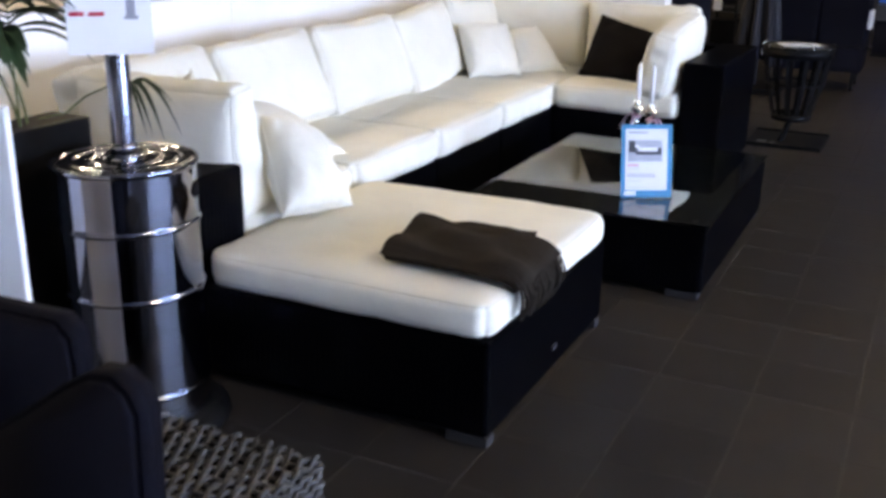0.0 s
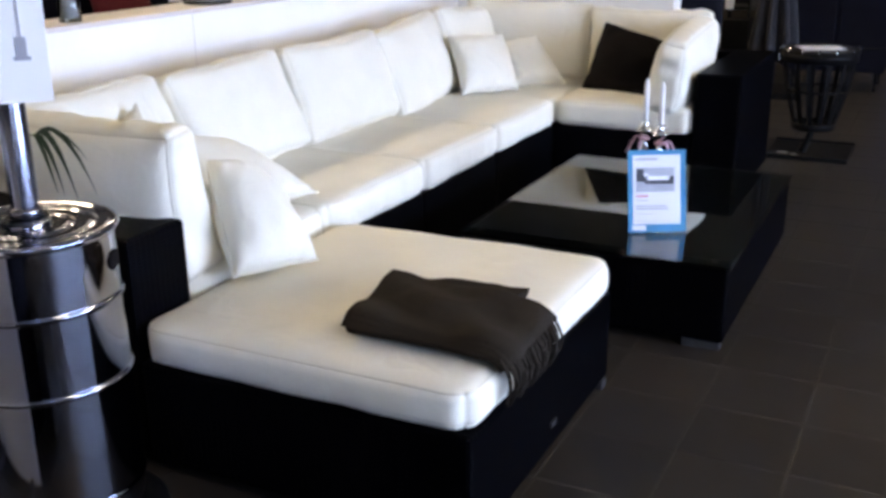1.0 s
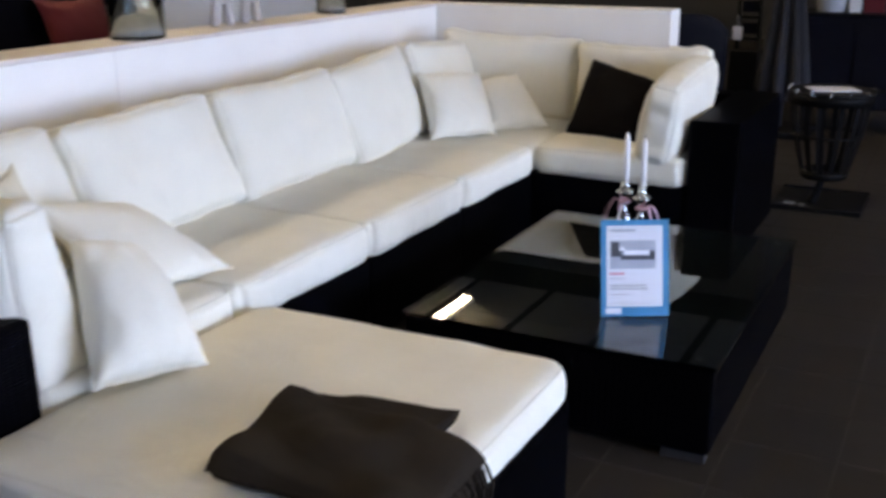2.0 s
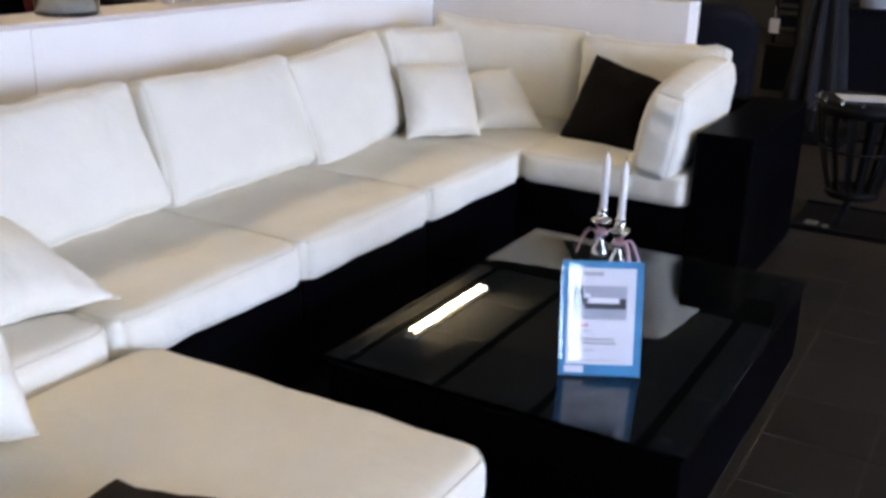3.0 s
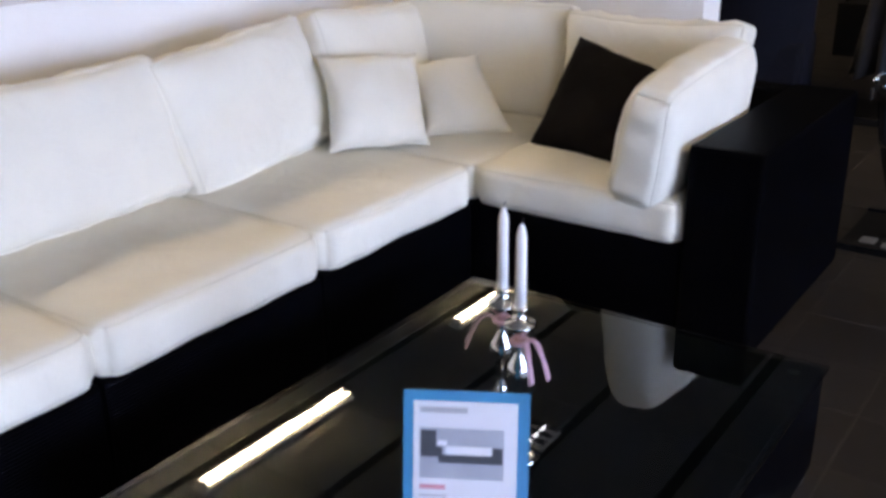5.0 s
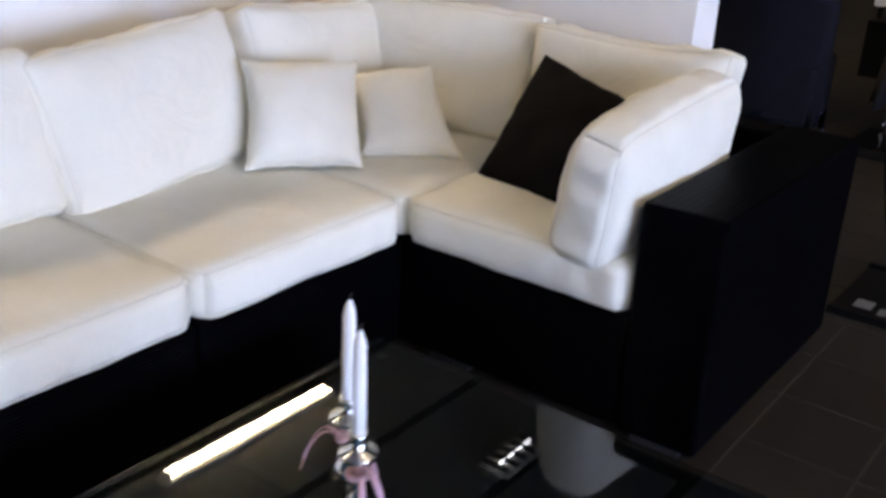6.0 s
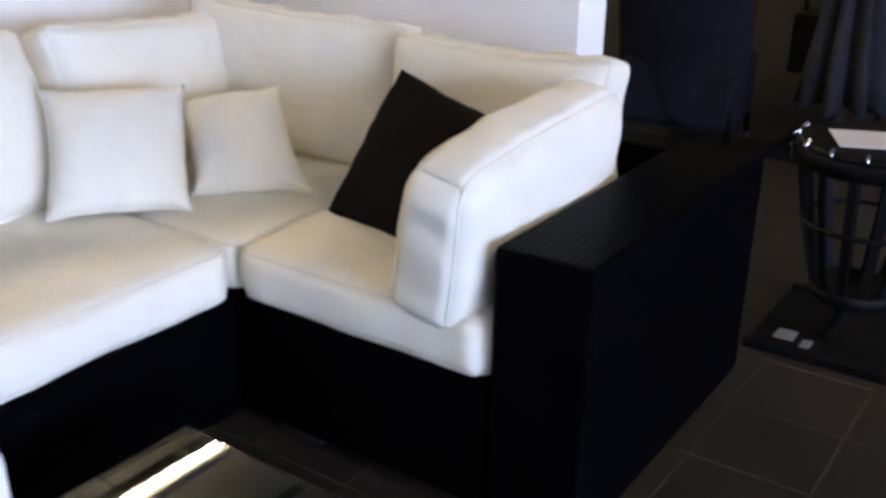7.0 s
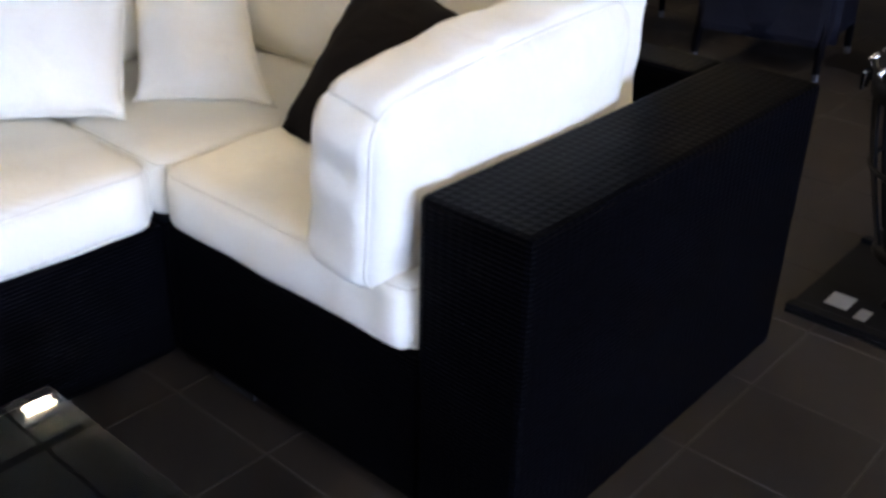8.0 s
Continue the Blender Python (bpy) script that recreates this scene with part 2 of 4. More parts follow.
def stuffing(sx, sy, sz, r, puff, side, seed, wrinkle, corner, sag, plan, taper, lean, wedge):
    """The shape of a stuffed box cushion: takes a place on a cube of side 2 to one on the cushion."""
    half = Vector((sx / 2, sy / 2, sz / 2))

    def shaped(u):
        p = Vector((u.x * half.x, u.y * half.y, u.z * half.z))
        q = Vector([max(-h + r, min(h - r, c)) for c, h in zip(p, half)])
        d = p - q
        if d.length > 1e-9:
            d = d.normalized() * r
        p = rounded_plan(q + d, half.x, half.y, plan)
        pull = 1 + corner * abs(u.x * u.y) ** 3
        p.x, p.y = p.x * pull, p.y * pull
        cx, cy, cz = 1 - u.x ** 4, 1 - u.y ** 4, 1 - u.z ** 2
        p.z += math.copysign(puff * cx * cy, u.z) * abs(u.z)
        p.x += u.x * side * cy * cz
        p.y += u.y * side * cx * cz
        p.y -= sag * (1 - u.x ** 2) * max(0.0, u.y) ** 3
        p.x = p.x * (1 - taper * (u.y + 1) / 2) + lean * (u.y + 1) / 2
        p.z *= 1 - wedge * ((u.y + 1) / 2) ** 2
        f = noise.noise(Vector((p.x * 4 + seed * 7.3, p.y * 4, p.z * 4))) + 0.5 * noise.noise(Vector((p.x * 11, p.y * 11 + seed * 3.1, p.z * 11)))
        p += u.normalized() * wrinkle * f
        rim = max(abs(u.x), abs(u.y))
        out = Vector((u.x if abs(u.x) > 0.99 else 0, u.y if abs(u.y) > 0.99 else 0, 0))
        along = p.y if abs(u.x) > abs(u.y) else p.x
        # the boxing gathers into shallow puckers between its two seams
        if rim > 0.99:
            gather = math.sin(along * 52 + seed + 2.5 * noise.noise(Vector((along * 7, seed, 0.3))))
            p += out * wrinkle * 0.40 * gather * cz
        # short gathers run in from the seams over the large faces
        near = max(0.0, (rim - 0.62) / 0.38)
        tuck = noise.noise(Vector((along * 24 + seed * 1.7, rim * 2.2, math.copysign(3, u.z))))
        p.z += math.copysign(wrinkle * 0.55 * tuck * near * (1 - near ** 6), u.z) * abs(u.z)
        return p
    return shaped


def soft_box(shaped, n=26):
    """A closed cover in that shape, its grid closer together near the edges."""
    bm = bmesh.new()
    bmesh.ops.create_cube(bm, size=2)
    bmesh.ops.subdivide_edges(bm, edges=bm.edges[:], cuts=n, use_grid_fill=True)
    for v in bm.verts:
        v.co = shaped(Vector([math.copysign(1 - (1 - abs(k)) ** 1.45, k) for k in v.co]))
    return bm


def box_cushion(name, m, sx, sy, sz, label, category, group, seed, puff=0.018, r=0.035, wrinkle=0.006, corner=0.0, sag=0.0, plan=0.0, taper=0.0, lean=0.0, wedge=0.0):
    """A box cushion with piping sewn round both faces."""
    ob = thing(name, m, label, category, group)
    shaped = stuffing(sx, sy, sz, r, puff, 0.010, seed, wrinkle, corner, sag, plan, taper, lean, wedge)
    part("cover", soft_box(shaped), CREAM, ob, smooth=True)
    turns = ((-1, -1), (1, -1), (1, 1), (-1, 1))
    for s in (1, -1):
        pts = []
        for (ax, ay), (bx, by) in zip(turns, turns[1:] + turns[:1]):
            for i in range(30):
                k = 2 * i / 30 - 1
                k = (math.copysign(1 - (1 - abs(k)) ** 1.45, k) + 1) / 2
                pts.append(shaped(Vector((ax + (bx - ax) * k, ay + (by - ay) * k, s))))
        part("piping", tube(pts, 0.0036, 5, True), CREAM_PIPE, ob, smooth=True)
    return ob


def throw_pillow(name, tl, tr, bl, br, thick, mat, label, group="throw pillows", seed=0, n=26, draw_in=0.085):
    """A knife-edged pillow spread between four corner places."""
    tl, tr, bl, br = map(Vector, (tl, tr, bl, br))
    c = (tl + tr + bl + br) / 4
    ux = ((tr + br) - (tl + bl)).normalized()
    nz = ux.cross((tl + tr) - (bl + br)).normalized()
    uy = nz.cross(ux)
    frame_m = Matrix((ux, uy, nz)).transposed().to_4x4()
    frame_m.translation = c
    inv = frame_m.inverted()
    q = [inv @ p for p in (bl, br, tr, tl)]
    ob = thing(name, frame_m, label, "pillow", group)
    bm = bmesh.new()
    sheets = []
    seam = []
    for s in (1, -1):
        rows = []
        for j in range(n + 1):
            row = []
            for i in range(n + 1):
                u, v = i / n, j / n
                a, b = 2 * u - 1, 2 * v - 1
                # edges draw in between the corners
                wob = 0.032 * noise.noise(Vector((a * 3, b * 3, seed * 2.7)))
                a, b = a + wob * abs(a), b + wob * abs(b)
                pucker = 0.010 * noise.noise(Vector((a * 9 + seed, b * 9, 4.2)))
                draw = draw_in + 0.03 * noise.noise(Vector((seed * 3.3, a * 0.8, b * 0.8)))
                a2 = a * (1 - (draw * (1 - b ** 4) + pucker) * abs(a) ** 3)
                b2 = b * (1 - (draw * (1 - a ** 4) + pucker) * abs(b) ** 3)
                u2, v2 = (a2 + 1) / 2, (b2 + 1) / 2
                p = (q[0] * (1 - u2) + q[1] * u2) * (1 - v2) + (q[3] * (1 - u2) + q[2] * u2) * v2
                fill = max(0.0, (1 - (2 * u - 1) ** 2) * (1 - (2 * v - 1) ** 2)) ** 0.45
                h = thick / 2 * fill
                h += 0.008 * min(1, fill * 2) * noise.noise(Vector((a * 2.2 + seed * 5.1, b * 2.2, s * 3)))
                fold = math.exp(-((abs(a) - 0.75) ** 2 + (abs(b) - 0.75) ** 2) * 8)
                h += 0.007 * fold * fill * math.sin(14 * (a * b) + seed)
                rim = max(abs(a), abs(b))
                along = b if abs(a) > abs(b) else a
                h += 0.006 * max(0.0, rim - 0.45) * fill * math.sin(19 * along + 3 * noise.noise(Vector((along * 3, seed, rim))))
                p = p + Vector((0, 0, s * h))
                if 0 < i < n and 0 < j < n or s == 1:
                    vert = bm.verts.new(p)
                else:
                    vert = sheets[0][j][i]
                row.append(vert)
            rows.append(row)
        sheets.append(rows)
        for j in range(n):
            for i in range(n):
                f = (rows[j][i], rows[j][i + 1], rows[j + 1][i + 1], rows[j + 1][i])
                bm.faces.new(f if s == 1 else f[::-1])
    top = sheets[0]
    seam = [v.co.copy() for v in top[0]] + [top[j][n].co.copy() for j in range(1, n + 1)] + [top[n][i].co.copy() for i in range(n - 1, -1, -1)] + [top[j][0].co.copy() for j in range(n - 1, 0, -1)]
    part("cover", bm, mat, ob, smooth=True)
    part("seam", tube(seam, 0.003, 5, True), mat, ob, smooth=True)
    return ob


# ---- room ----
X0, X1, Y0, Y1, TOP = -9.0, 7.0, -4.5, 16.0, 4.5


def wall_with_openings(name, horizontal, at, a0, a1, openings, label):
    """A 0.2 m wall along x or y; openings are (from, to, sill, head)."""
    ob = thing(name, Matrix(), label, "wall", kind="structure")
    cuts = [a0]
    for o in openings:
        cuts += [o[0], o[1]]
    cuts.append(a1)
    pieces = [(cuts[i], cuts[i + 1], 0, TOP) for i in range(0, len(cuts), 2)]
    for o in openings:
        pieces += [(o[0], o[1], 0, o[2]), (o[0], o[1], o[3], TOP)]
    for p0, p1, z0, z1 in pieces:
        if p1 - p0 < 0.01 or z1 - z0 < 0.01:
            continue
        bm = span(p0, p1, at, at + 0.2, z0, z1, 0) if horizontal else span(at, at + 0.2, p0, p1, z0, z1, 0)
        part("wall_panel", bm, ROOM_PAINT, ob)
    return ob


wall_with_openings("wall_west", False, X0 - 0.2, Y0, Y1, [], "plain dark grey wall closing the showroom")
wall_with_openings("wall_north", True, Y1, X0 - 0.2, X1 + 0.2, [], "plain dark grey wall at the back of the showroom")
EAST = [(-0.35, 2.65, 0.4, 2.8), (2.85, 5.85, 0.4, 2.8)]
SOUTH = [(3.98, 4.86, 0.92, 2.35), (5.04, 5.82, 0.92, 2.35)]
wall_with_openings("wall_east", False, X1, Y0, Y1, EAST, "dark grey wall with tall shop windows")
wall_with_openings("wall_south", True, Y0 - 0.2, X0 - 0.2, X1 + 0.2, SOUTH, "dark grey wall with tall shop windows")


def shop_window(name, horizontal, at, o):
    ob = thing(name, Matrix(), "tall shop window in a dark frame", "window", "shop windows", "structure")
    a0, a1, z0, z1 = o

    def bar(p0, p1, q0, q1):
        return span(p0, p1, at + 0.06, at + 0.12, q0, q1, 0.004) if horizontal else span(at + 0.06, at + 0.12, p0, p1, q0, q1, 0.004)
    for p in ((a0, a0 + 0.07, z0, z1), (a1 - 0.07, a1, z0, z1), (a0 + 0.07, a1 - 0.07, z0, z0 + 0.07), (a0 + 0.07, a1 - 0.07, z1 - 0.07, z1), ((a0 + a1) / 2 - 0.03, (a0 + a1) / 2 + 0.03, z0 + 0.07, z1 - 0.07)):
        part("window_frame", bar(*p), WINDOW_FRAME, ob)
    bm = span(a0 + 0.07, a1 - 0.07, at + 0.087, at + 0.093, z0 + 0.07, z1 - 0.07, 0) if horizontal else span(at + 0.087, at + 0.093, a0 + 0.07, a1 - 0.07, z0 + 0.07, z1 - 0.07, 0)
    pane = part("pane", bm, CLEAR, ob)
    pane.visible_shadow = False


for k, o in enumerate(EAST):
    shop_window(f"window_{k + 1}", False, X1, o)
for k, o in enumerate(SOUTH):
    shop_window(f"window_{k + 3}", True, Y0 - 0.2, o)

# ceiling: grey panels hung between dark runners
bm = span(X0, X1, Y0, Y1, TOP, TOP + 0.1, 0)
ceiling = part("ceiling", bm, BLACK_STEEL)
tagged(ceiling, "dark suspended ceiling of grey panels and black runners", "ceiling", kind="structure")
bm = bmesh.new()
for i in range(-3, 10):
    for j in range(-11, 5):
        x, y = -5.15 + 1.25 * i, 9.77 + 1.3 * j
        if X0 < x and x + 1.25 < X1 and Y0 < y and y + 1.3 < Y1:
            span(x + 0.07, x + 1.18, y + 0.025, y + 1.275, TOP - 0.03, TOP - 0.004, 0, bm)
panels = part("ceiling_panels", bm, CEILING_PANEL)
tagged(panels, "mid-grey ceiling panels between black runners", "ceiling", kind="structure")


def strip_light(x, y, length=1.97):
    ob = thing("strip_light", pose(x, y, TOP - 0.085), "open fluorescent strip light hung under the dark ceiling", "ceiling light", "strip lights")
    part("housing", block(0.17, length + 0.1, 0.05, (0, 0, 0.0), 0.008), WHITE_PAINT, ob)
    for s in (1, -1):
        part("tube", tube([(s * 0.045, -length / 2, -0.03), (s * 0.045, length / 2, -0.03)], 0.019, 12), TUBE, ob, smooth=True)
    for s in (1, -1):
        part("lamp_holder", block(0.13, 0.03, 0.06, (0, s * (length / 2 + 0.015), -0.055), 0.005), WHITE_PAINT, ob)


# lamps at x 3.0 and 2.2 are unseen, added to warm cushions and back floor
for x, ys in ((-6.1, (0.8, 4.84, 8.88, 12.95)), (3.0, (0.8, 4.84)), (2.2, (9.6,))):
    for y in ys:
        strip_light(x, y)
for y in (7.35, 7.72, 8.09, 8.46, 8.83):
    strip_light(-6.78, y, 0.26)

# half-height white partitions behind the sofa
west = thing("partition_west", Matrix(), "half-height white painted partition with a pale shelf top", "wall", kind="structure")
for y0, y1 in ((-0.6, 1.60), (1.603, 4.02), (4.023, 6.64), (6.643, 6.82)):
    part("panel", span(-3.0, -2.76, y0, y1, 0, 1.032, 0.002), WHITE_PAINT, west)
part("shelf", span(-3.02, -2.757, -0.6, 6.82, 1.033, 1.052, 0.003), SHELF_TOP, west)
north = thing("partition_north", Matrix(), "half-height white painted partition end wall", "wall", kind="structure")
part("panel", span(-2.757, -1.335, 6.642, 6.82, 0, 1.049, 0.003), WHITE_PAINT, north)

# ---- sofa: black rattan modules ----
BASE, ARM = 0.352, 0.662
FRONT, REAR = -1.675, -2.655


def foot(parent, x, y, sx=0.13, sy=0.05):
    part("foot", block(sx, sy, 0.032, (x, y, 0), 0.004), ALU_FOOT, parent, "grey metal plinth foot")


def seat_module(y0, y1, left_arm=False):
    ob = thing("sofa_module", pose(0, 0, 0), "black woven rattan sofa seat module on grey feet", "sofa", "sofa modules")
    part("base", span(REAR, FRONT, y0 + 0.002, y1 - 0.002, 0.031, BASE, 0.012), RATTAN, ob)
    part("back_frame", span(REAR, REAR + 0.13, y0 + 0.002, y1 - 0.002, BASE + 0.001, ARM, 0.012), RATTAN, ob)
    if left_arm:
        part("arm", span(REAR, FRONT + 0.035, y0 - 0.222, y0 - 0.001, 0.031, ARM - 0.01, 0.014), RATTAN, ob)
        foot(ob, FRONT - 0.1, y0 - 0.11)
    for yy in (y0 + 0.06, y1 - 0.06):
        foot(ob, FRONT - 0.12, yy)
        foot(ob, REAR + 0.12, yy)
    return ob


EDGES = [2.587, 3.322, 4.058, 4.797, 5.553]
for k in range(4):
    seat_module(EDGES[k], EDGES[k + 1], k == 0)
corner = thing("sofa_corner_module", pose(0, 0, 0), "black woven rattan corner sofa module", "sofa", "sofa modules")
part("base", span(REAR, FRONT, 5.555, 6.535, 0.031, BASE, 0.012), RATTAN, corner)
part("back_frame", span(REAR, REAR + 0.13, 5.555, 6.535, BASE + 0.001, ARM, 0.012), RATTAN, corner)
part("back_frame", span(REAR + 0.131, FRONT, 6.405, 6.535, BASE + 0.001, ARM, 0.012), RATTAN, corner)
foot(corner, FRONT - 0.12, 5.66)
foot(corner, REAR + 0.12, 6.45)
end = thing("sofa_end_module", pose(0, 0, 0), "black woven rattan end sofa module with wide arm", "sofa", "sofa modules")
part("base", span(FRONT + 0.003, -0.935, 5.555, 6.535, 0.031, BASE, 0.012), RATTAN, end)
part("back_frame", span(FRONT + 0.003, -0.935, 6.405, 6.535, BASE + 0.001, ARM, 0.012), RATTAN, end)
part("arm", span(-0.934, -0.712, 5.545, 6.535, 0.031, ARM + 0.004, 0.014), RATTAN, end)
for x, y in ((-1.5, 5.62), (-0.83, 5.62), (-0.83, 6.45)):
    foot(end, x, y, 0.14, 0.1)

otto = thing("ottoman", pose(0, 0, 0), "black woven rattan ottoman with grey metal feet", "ottoman")
part("base", span(-1.632, -0.670, 2.354, 3.385, 0.032, 0.32, 0.014), RATTAN, otto)
for x in (-0.735, -1.42):
    for y in ((2.382 if x > -1 else 2.7), 3.35):
        foot(otto, x, y)
part("badge", span(-0.6705, -0.664, 2.86, 2.90, 0.10, 0.115, 0.001), ALU_FOOT, otto, "small grey maker's badge")
box_cushion("ottoman_cushion", pose(-1.155, 2.875, 0.372), 0.965, 1.035, 0.105, "thick cream canvas cushion lying on the ottoman", "cushion", "", 3, 0.02, 0.03, plan=0.07)

# seat cushions
for k in range(4):
    y0, y1 = EDGES[k], EDGES[k + 1]
    box_cushion("seat_cushion", pose(-2.093, (y0 + y1) / 2, 0.4215), 0.87, y1 - y0 - 0.006, 0.137, "cream canvas seat cushion with piped edges on the sofa", "cushion", "seat cushions", 10 + k, 0.014, 0.035, wrinkle=0.009, plan=0.06)
box_cushion("seat_cushion", pose(-2.093, 5.977, 0.4215), 0.87, 0.85, 0.137, "cream canvas corner seat cushion on the sofa", "cushion", "seat cushions", 21, 0.012, 0.035, wrinkle=0.009, plan=0.05)
box_cushion("seat_cushion", pose(-1.306, 5.973, 0.4215), 0.73, 0.87, 0.137, "cream canvas seat cushion beside the sofa arm", "cushion", "seat cushions", 22, 0.012, 0.035, wrinkle=0.009, plan=0.05)

# back cushions: lying plane is width x height, thickness along local z
BACK = "plump cream canvas back cushion leaning on the sofa frame"


def back_cushion(m, w, h, t, seed, r=0.034, corner=0.03, sag=0.004, plan=0.02, puff=0.045, taper=0.03, lean=0.0, wedge=0.22):
    return box_cushion("back_cushion", m, w, h, t, BACK, "cushion", "back cushions", seed, puff, r, wrinkle=0.013, corner=corner, sag=sag, plan=plan, taper=taper, lean=lean, wedge=wedge)


def leaning(x, y, z, yaw, lean, roll=0.0):
    """Local x along the width, y up the cushion, z out of its face, which looks along yaw; base middle at x, y, z."""
    return pose(x, y, z, 0, 0, yaw) @ pose(0, 0, 0, 90 - lean, 0, 0) @ pose(0, 0, 0, 0, 0, roll)


for k in range(4):
    yc = (EDGES[k] + EDGES[k + 1]) / 2
    back_cushion(leaning(-2.245, yc + 0.015, 0.49, (93, 93, 90, 95)[k], 19, (1, 1, 0, 4)[k]) @ pose(0, 0.21, -0.03), (0.735, 0.745, 0.755, 0.735)[k], 0.415 + 0.02 * (k == 3), 0.18, 30 + k, lean=(0.0, 0.0, 0.025, 0.0)[k])
back_cushion(leaning(-2.29, 5.93, 0.495, 90, 14, -2) @ pose(0, 0.215, -0.03), 0.70, 0.42, 0.17, 36, corner=0.06, sag=0.012, taper=0.0)
back_cushion(leaning(-2.105, 6.20, 0.50, 11, 11, -3) @ pose(0, 0.215, -0.03), 0.73, 0.425, 0.18, 37, corner=0.07, sag=0.012, taper=0.0)
back_cushion(leaning(-1.365, 6.22, 0.50, 0, 9, 1) @ pose(0, 0.20, -0.03), 0.655, 0.40, 0.17, 38, corner=0.06, sag=0.012, taper=0.0)
# the two cushions against the arms
back_cushion(leaning(-1.105, 5.86, 0.475, -90, 10.5, -5) @ pose(0, 0.195, -0.01), 0.70, 0.375, 0.15, 40, 0.030, 0.015, -0.012, 0.075, 0.046, 0.0, wedge=0.15)
back_cushion(leaning(-1.985, 2.70, 0.475, 180, 8, 0) @ pose(0, 0.205, -0.02), 0.65, 0.42, 0.17, 41, r=0.032, puff=0.055, taper=0.0, corner=0.05, wedge=0.3)

# throw pillows
PILLOW = "small square off-white throw pillow leaning on the sofa cushions"
throw_pillow("throw_pillow", (-2.258, 5.474, 0.80), (-2.077, 5.797, 0.782), (-2.11, 5.345, 0.51), (-1.90, 5.63, 0.505), 0.18, CREAM, PILLOW, seed=1)
throw_pillow("throw_pillow", (-2.20, 5.86, 0.70), (-1.976, 6.05, 0.745), (-1.97, 5.69, 0.51), (-1.725, 5.915, 0.505), 0.19, CREAM, "small off-white throw pillow slumped against another pillow", seed=2, draw_in=0.13)
throw_pillow("throw_pillow", (-1.58, 6.11, 0.835), (-1.22, 6.06, 0.745), (-1.62, 5.845, 0.505), (-1.20, 5.76, 0.50), 0.14, BLACK_CLOTH_SHADE, "black cloth throw pillow leaning in the sofa corner", seed=3, draw_in=0.01)
throw_pillow("throw_pillow", (-1.715, 2.79, 0.765), (-1.69, 2.98, 0.69), (-1.53, 2.64, 0.478), (-1.41, 2.885, 0.472), 0.215, CREAM, "off-white throw pillow slumped onto the ottoman cushion", seed=4, draw_in=0.03)
throw_pillow("throw_pillow", (-2.10, 2.98, 0.76), (-2.09, 3.34, 0.68), (-1.80, 3.03, 0.52), (-1.75, 3.41, 0.505), 0.13, CREAM, "off-white throw pillow lying low on the sofa seat", seed=5)
throw_pillow("throw_pillow", (-2.30, 2.90, 0.74), (-2.22, 3.06, 0.845), (-2.15, 2.84, 0.52), (-2.10, 3.14, 0.53), 0.10, BEIGE_CLOTH, "beige throw pillow tucked behind the arm cushion", seed=6)

# ---- coffee table ----
table = thing("coffee_table", pose(-0.883, 4.44, 0), "low black rattan coffee table with a dark glass top", "coffee table")
part("body", block(0.983, 1.340, 0.263, (0, 0, 0.032), 0.012), RATTAN, table)
part("glass_top", block(0.998, 1.354, 0.008, (0, 0, 0.301), 0.002), GREY_GLASS, table, "smoked glass top")
for sx in (1, -1):
    for sy in (1, -1):
        part("foot", block(0.13, 0.05, 0.033, (sx * 0.415, sy * 0.635, 0), 0.004), ALU_FOOT, table, "grey metal plinth foot")
        part("spacer", turned([(0, 0), (0.013, 0), (0.013, 0.0055), (0, 0.0055)], 14, (sx * 0.435, sy * 0.612, 0.2952)), ALU_FOOT, table, "clear round spacer under the glass")
part("top_panel", block(0.965, 1.325, 0.003, (0, 0, 0.2951), 0), TABLE_PANEL, table)

# ---- folded throw on the ottoman ----
def otto_top(x, y):
    u, v = (x + 1.155) / 0.4825, (y - 2.875) / 0.5175
    return 0.426 + 0.019 * max(0, 1 - u ** 4) * max(0, 1 - v ** 4)


def draped(x, y, h):
    """A place on the cloth: over the cushion's rounded edge it turns down."""
    e = x + 0.715
    if e <= 0:
        return Vector((x, y, otto_top(x, y) + h))
    a = min(e / 0.055, math.pi / 2)
    drop = max(0.0, e - 0.055 * math.pi / 2)
    return Vector((-0.715 + (0.055 + h) * math.sin(a), y, otto_top(-0.715, y) - 0.055 + (0.055 + h) * math.cos(a) - drop))


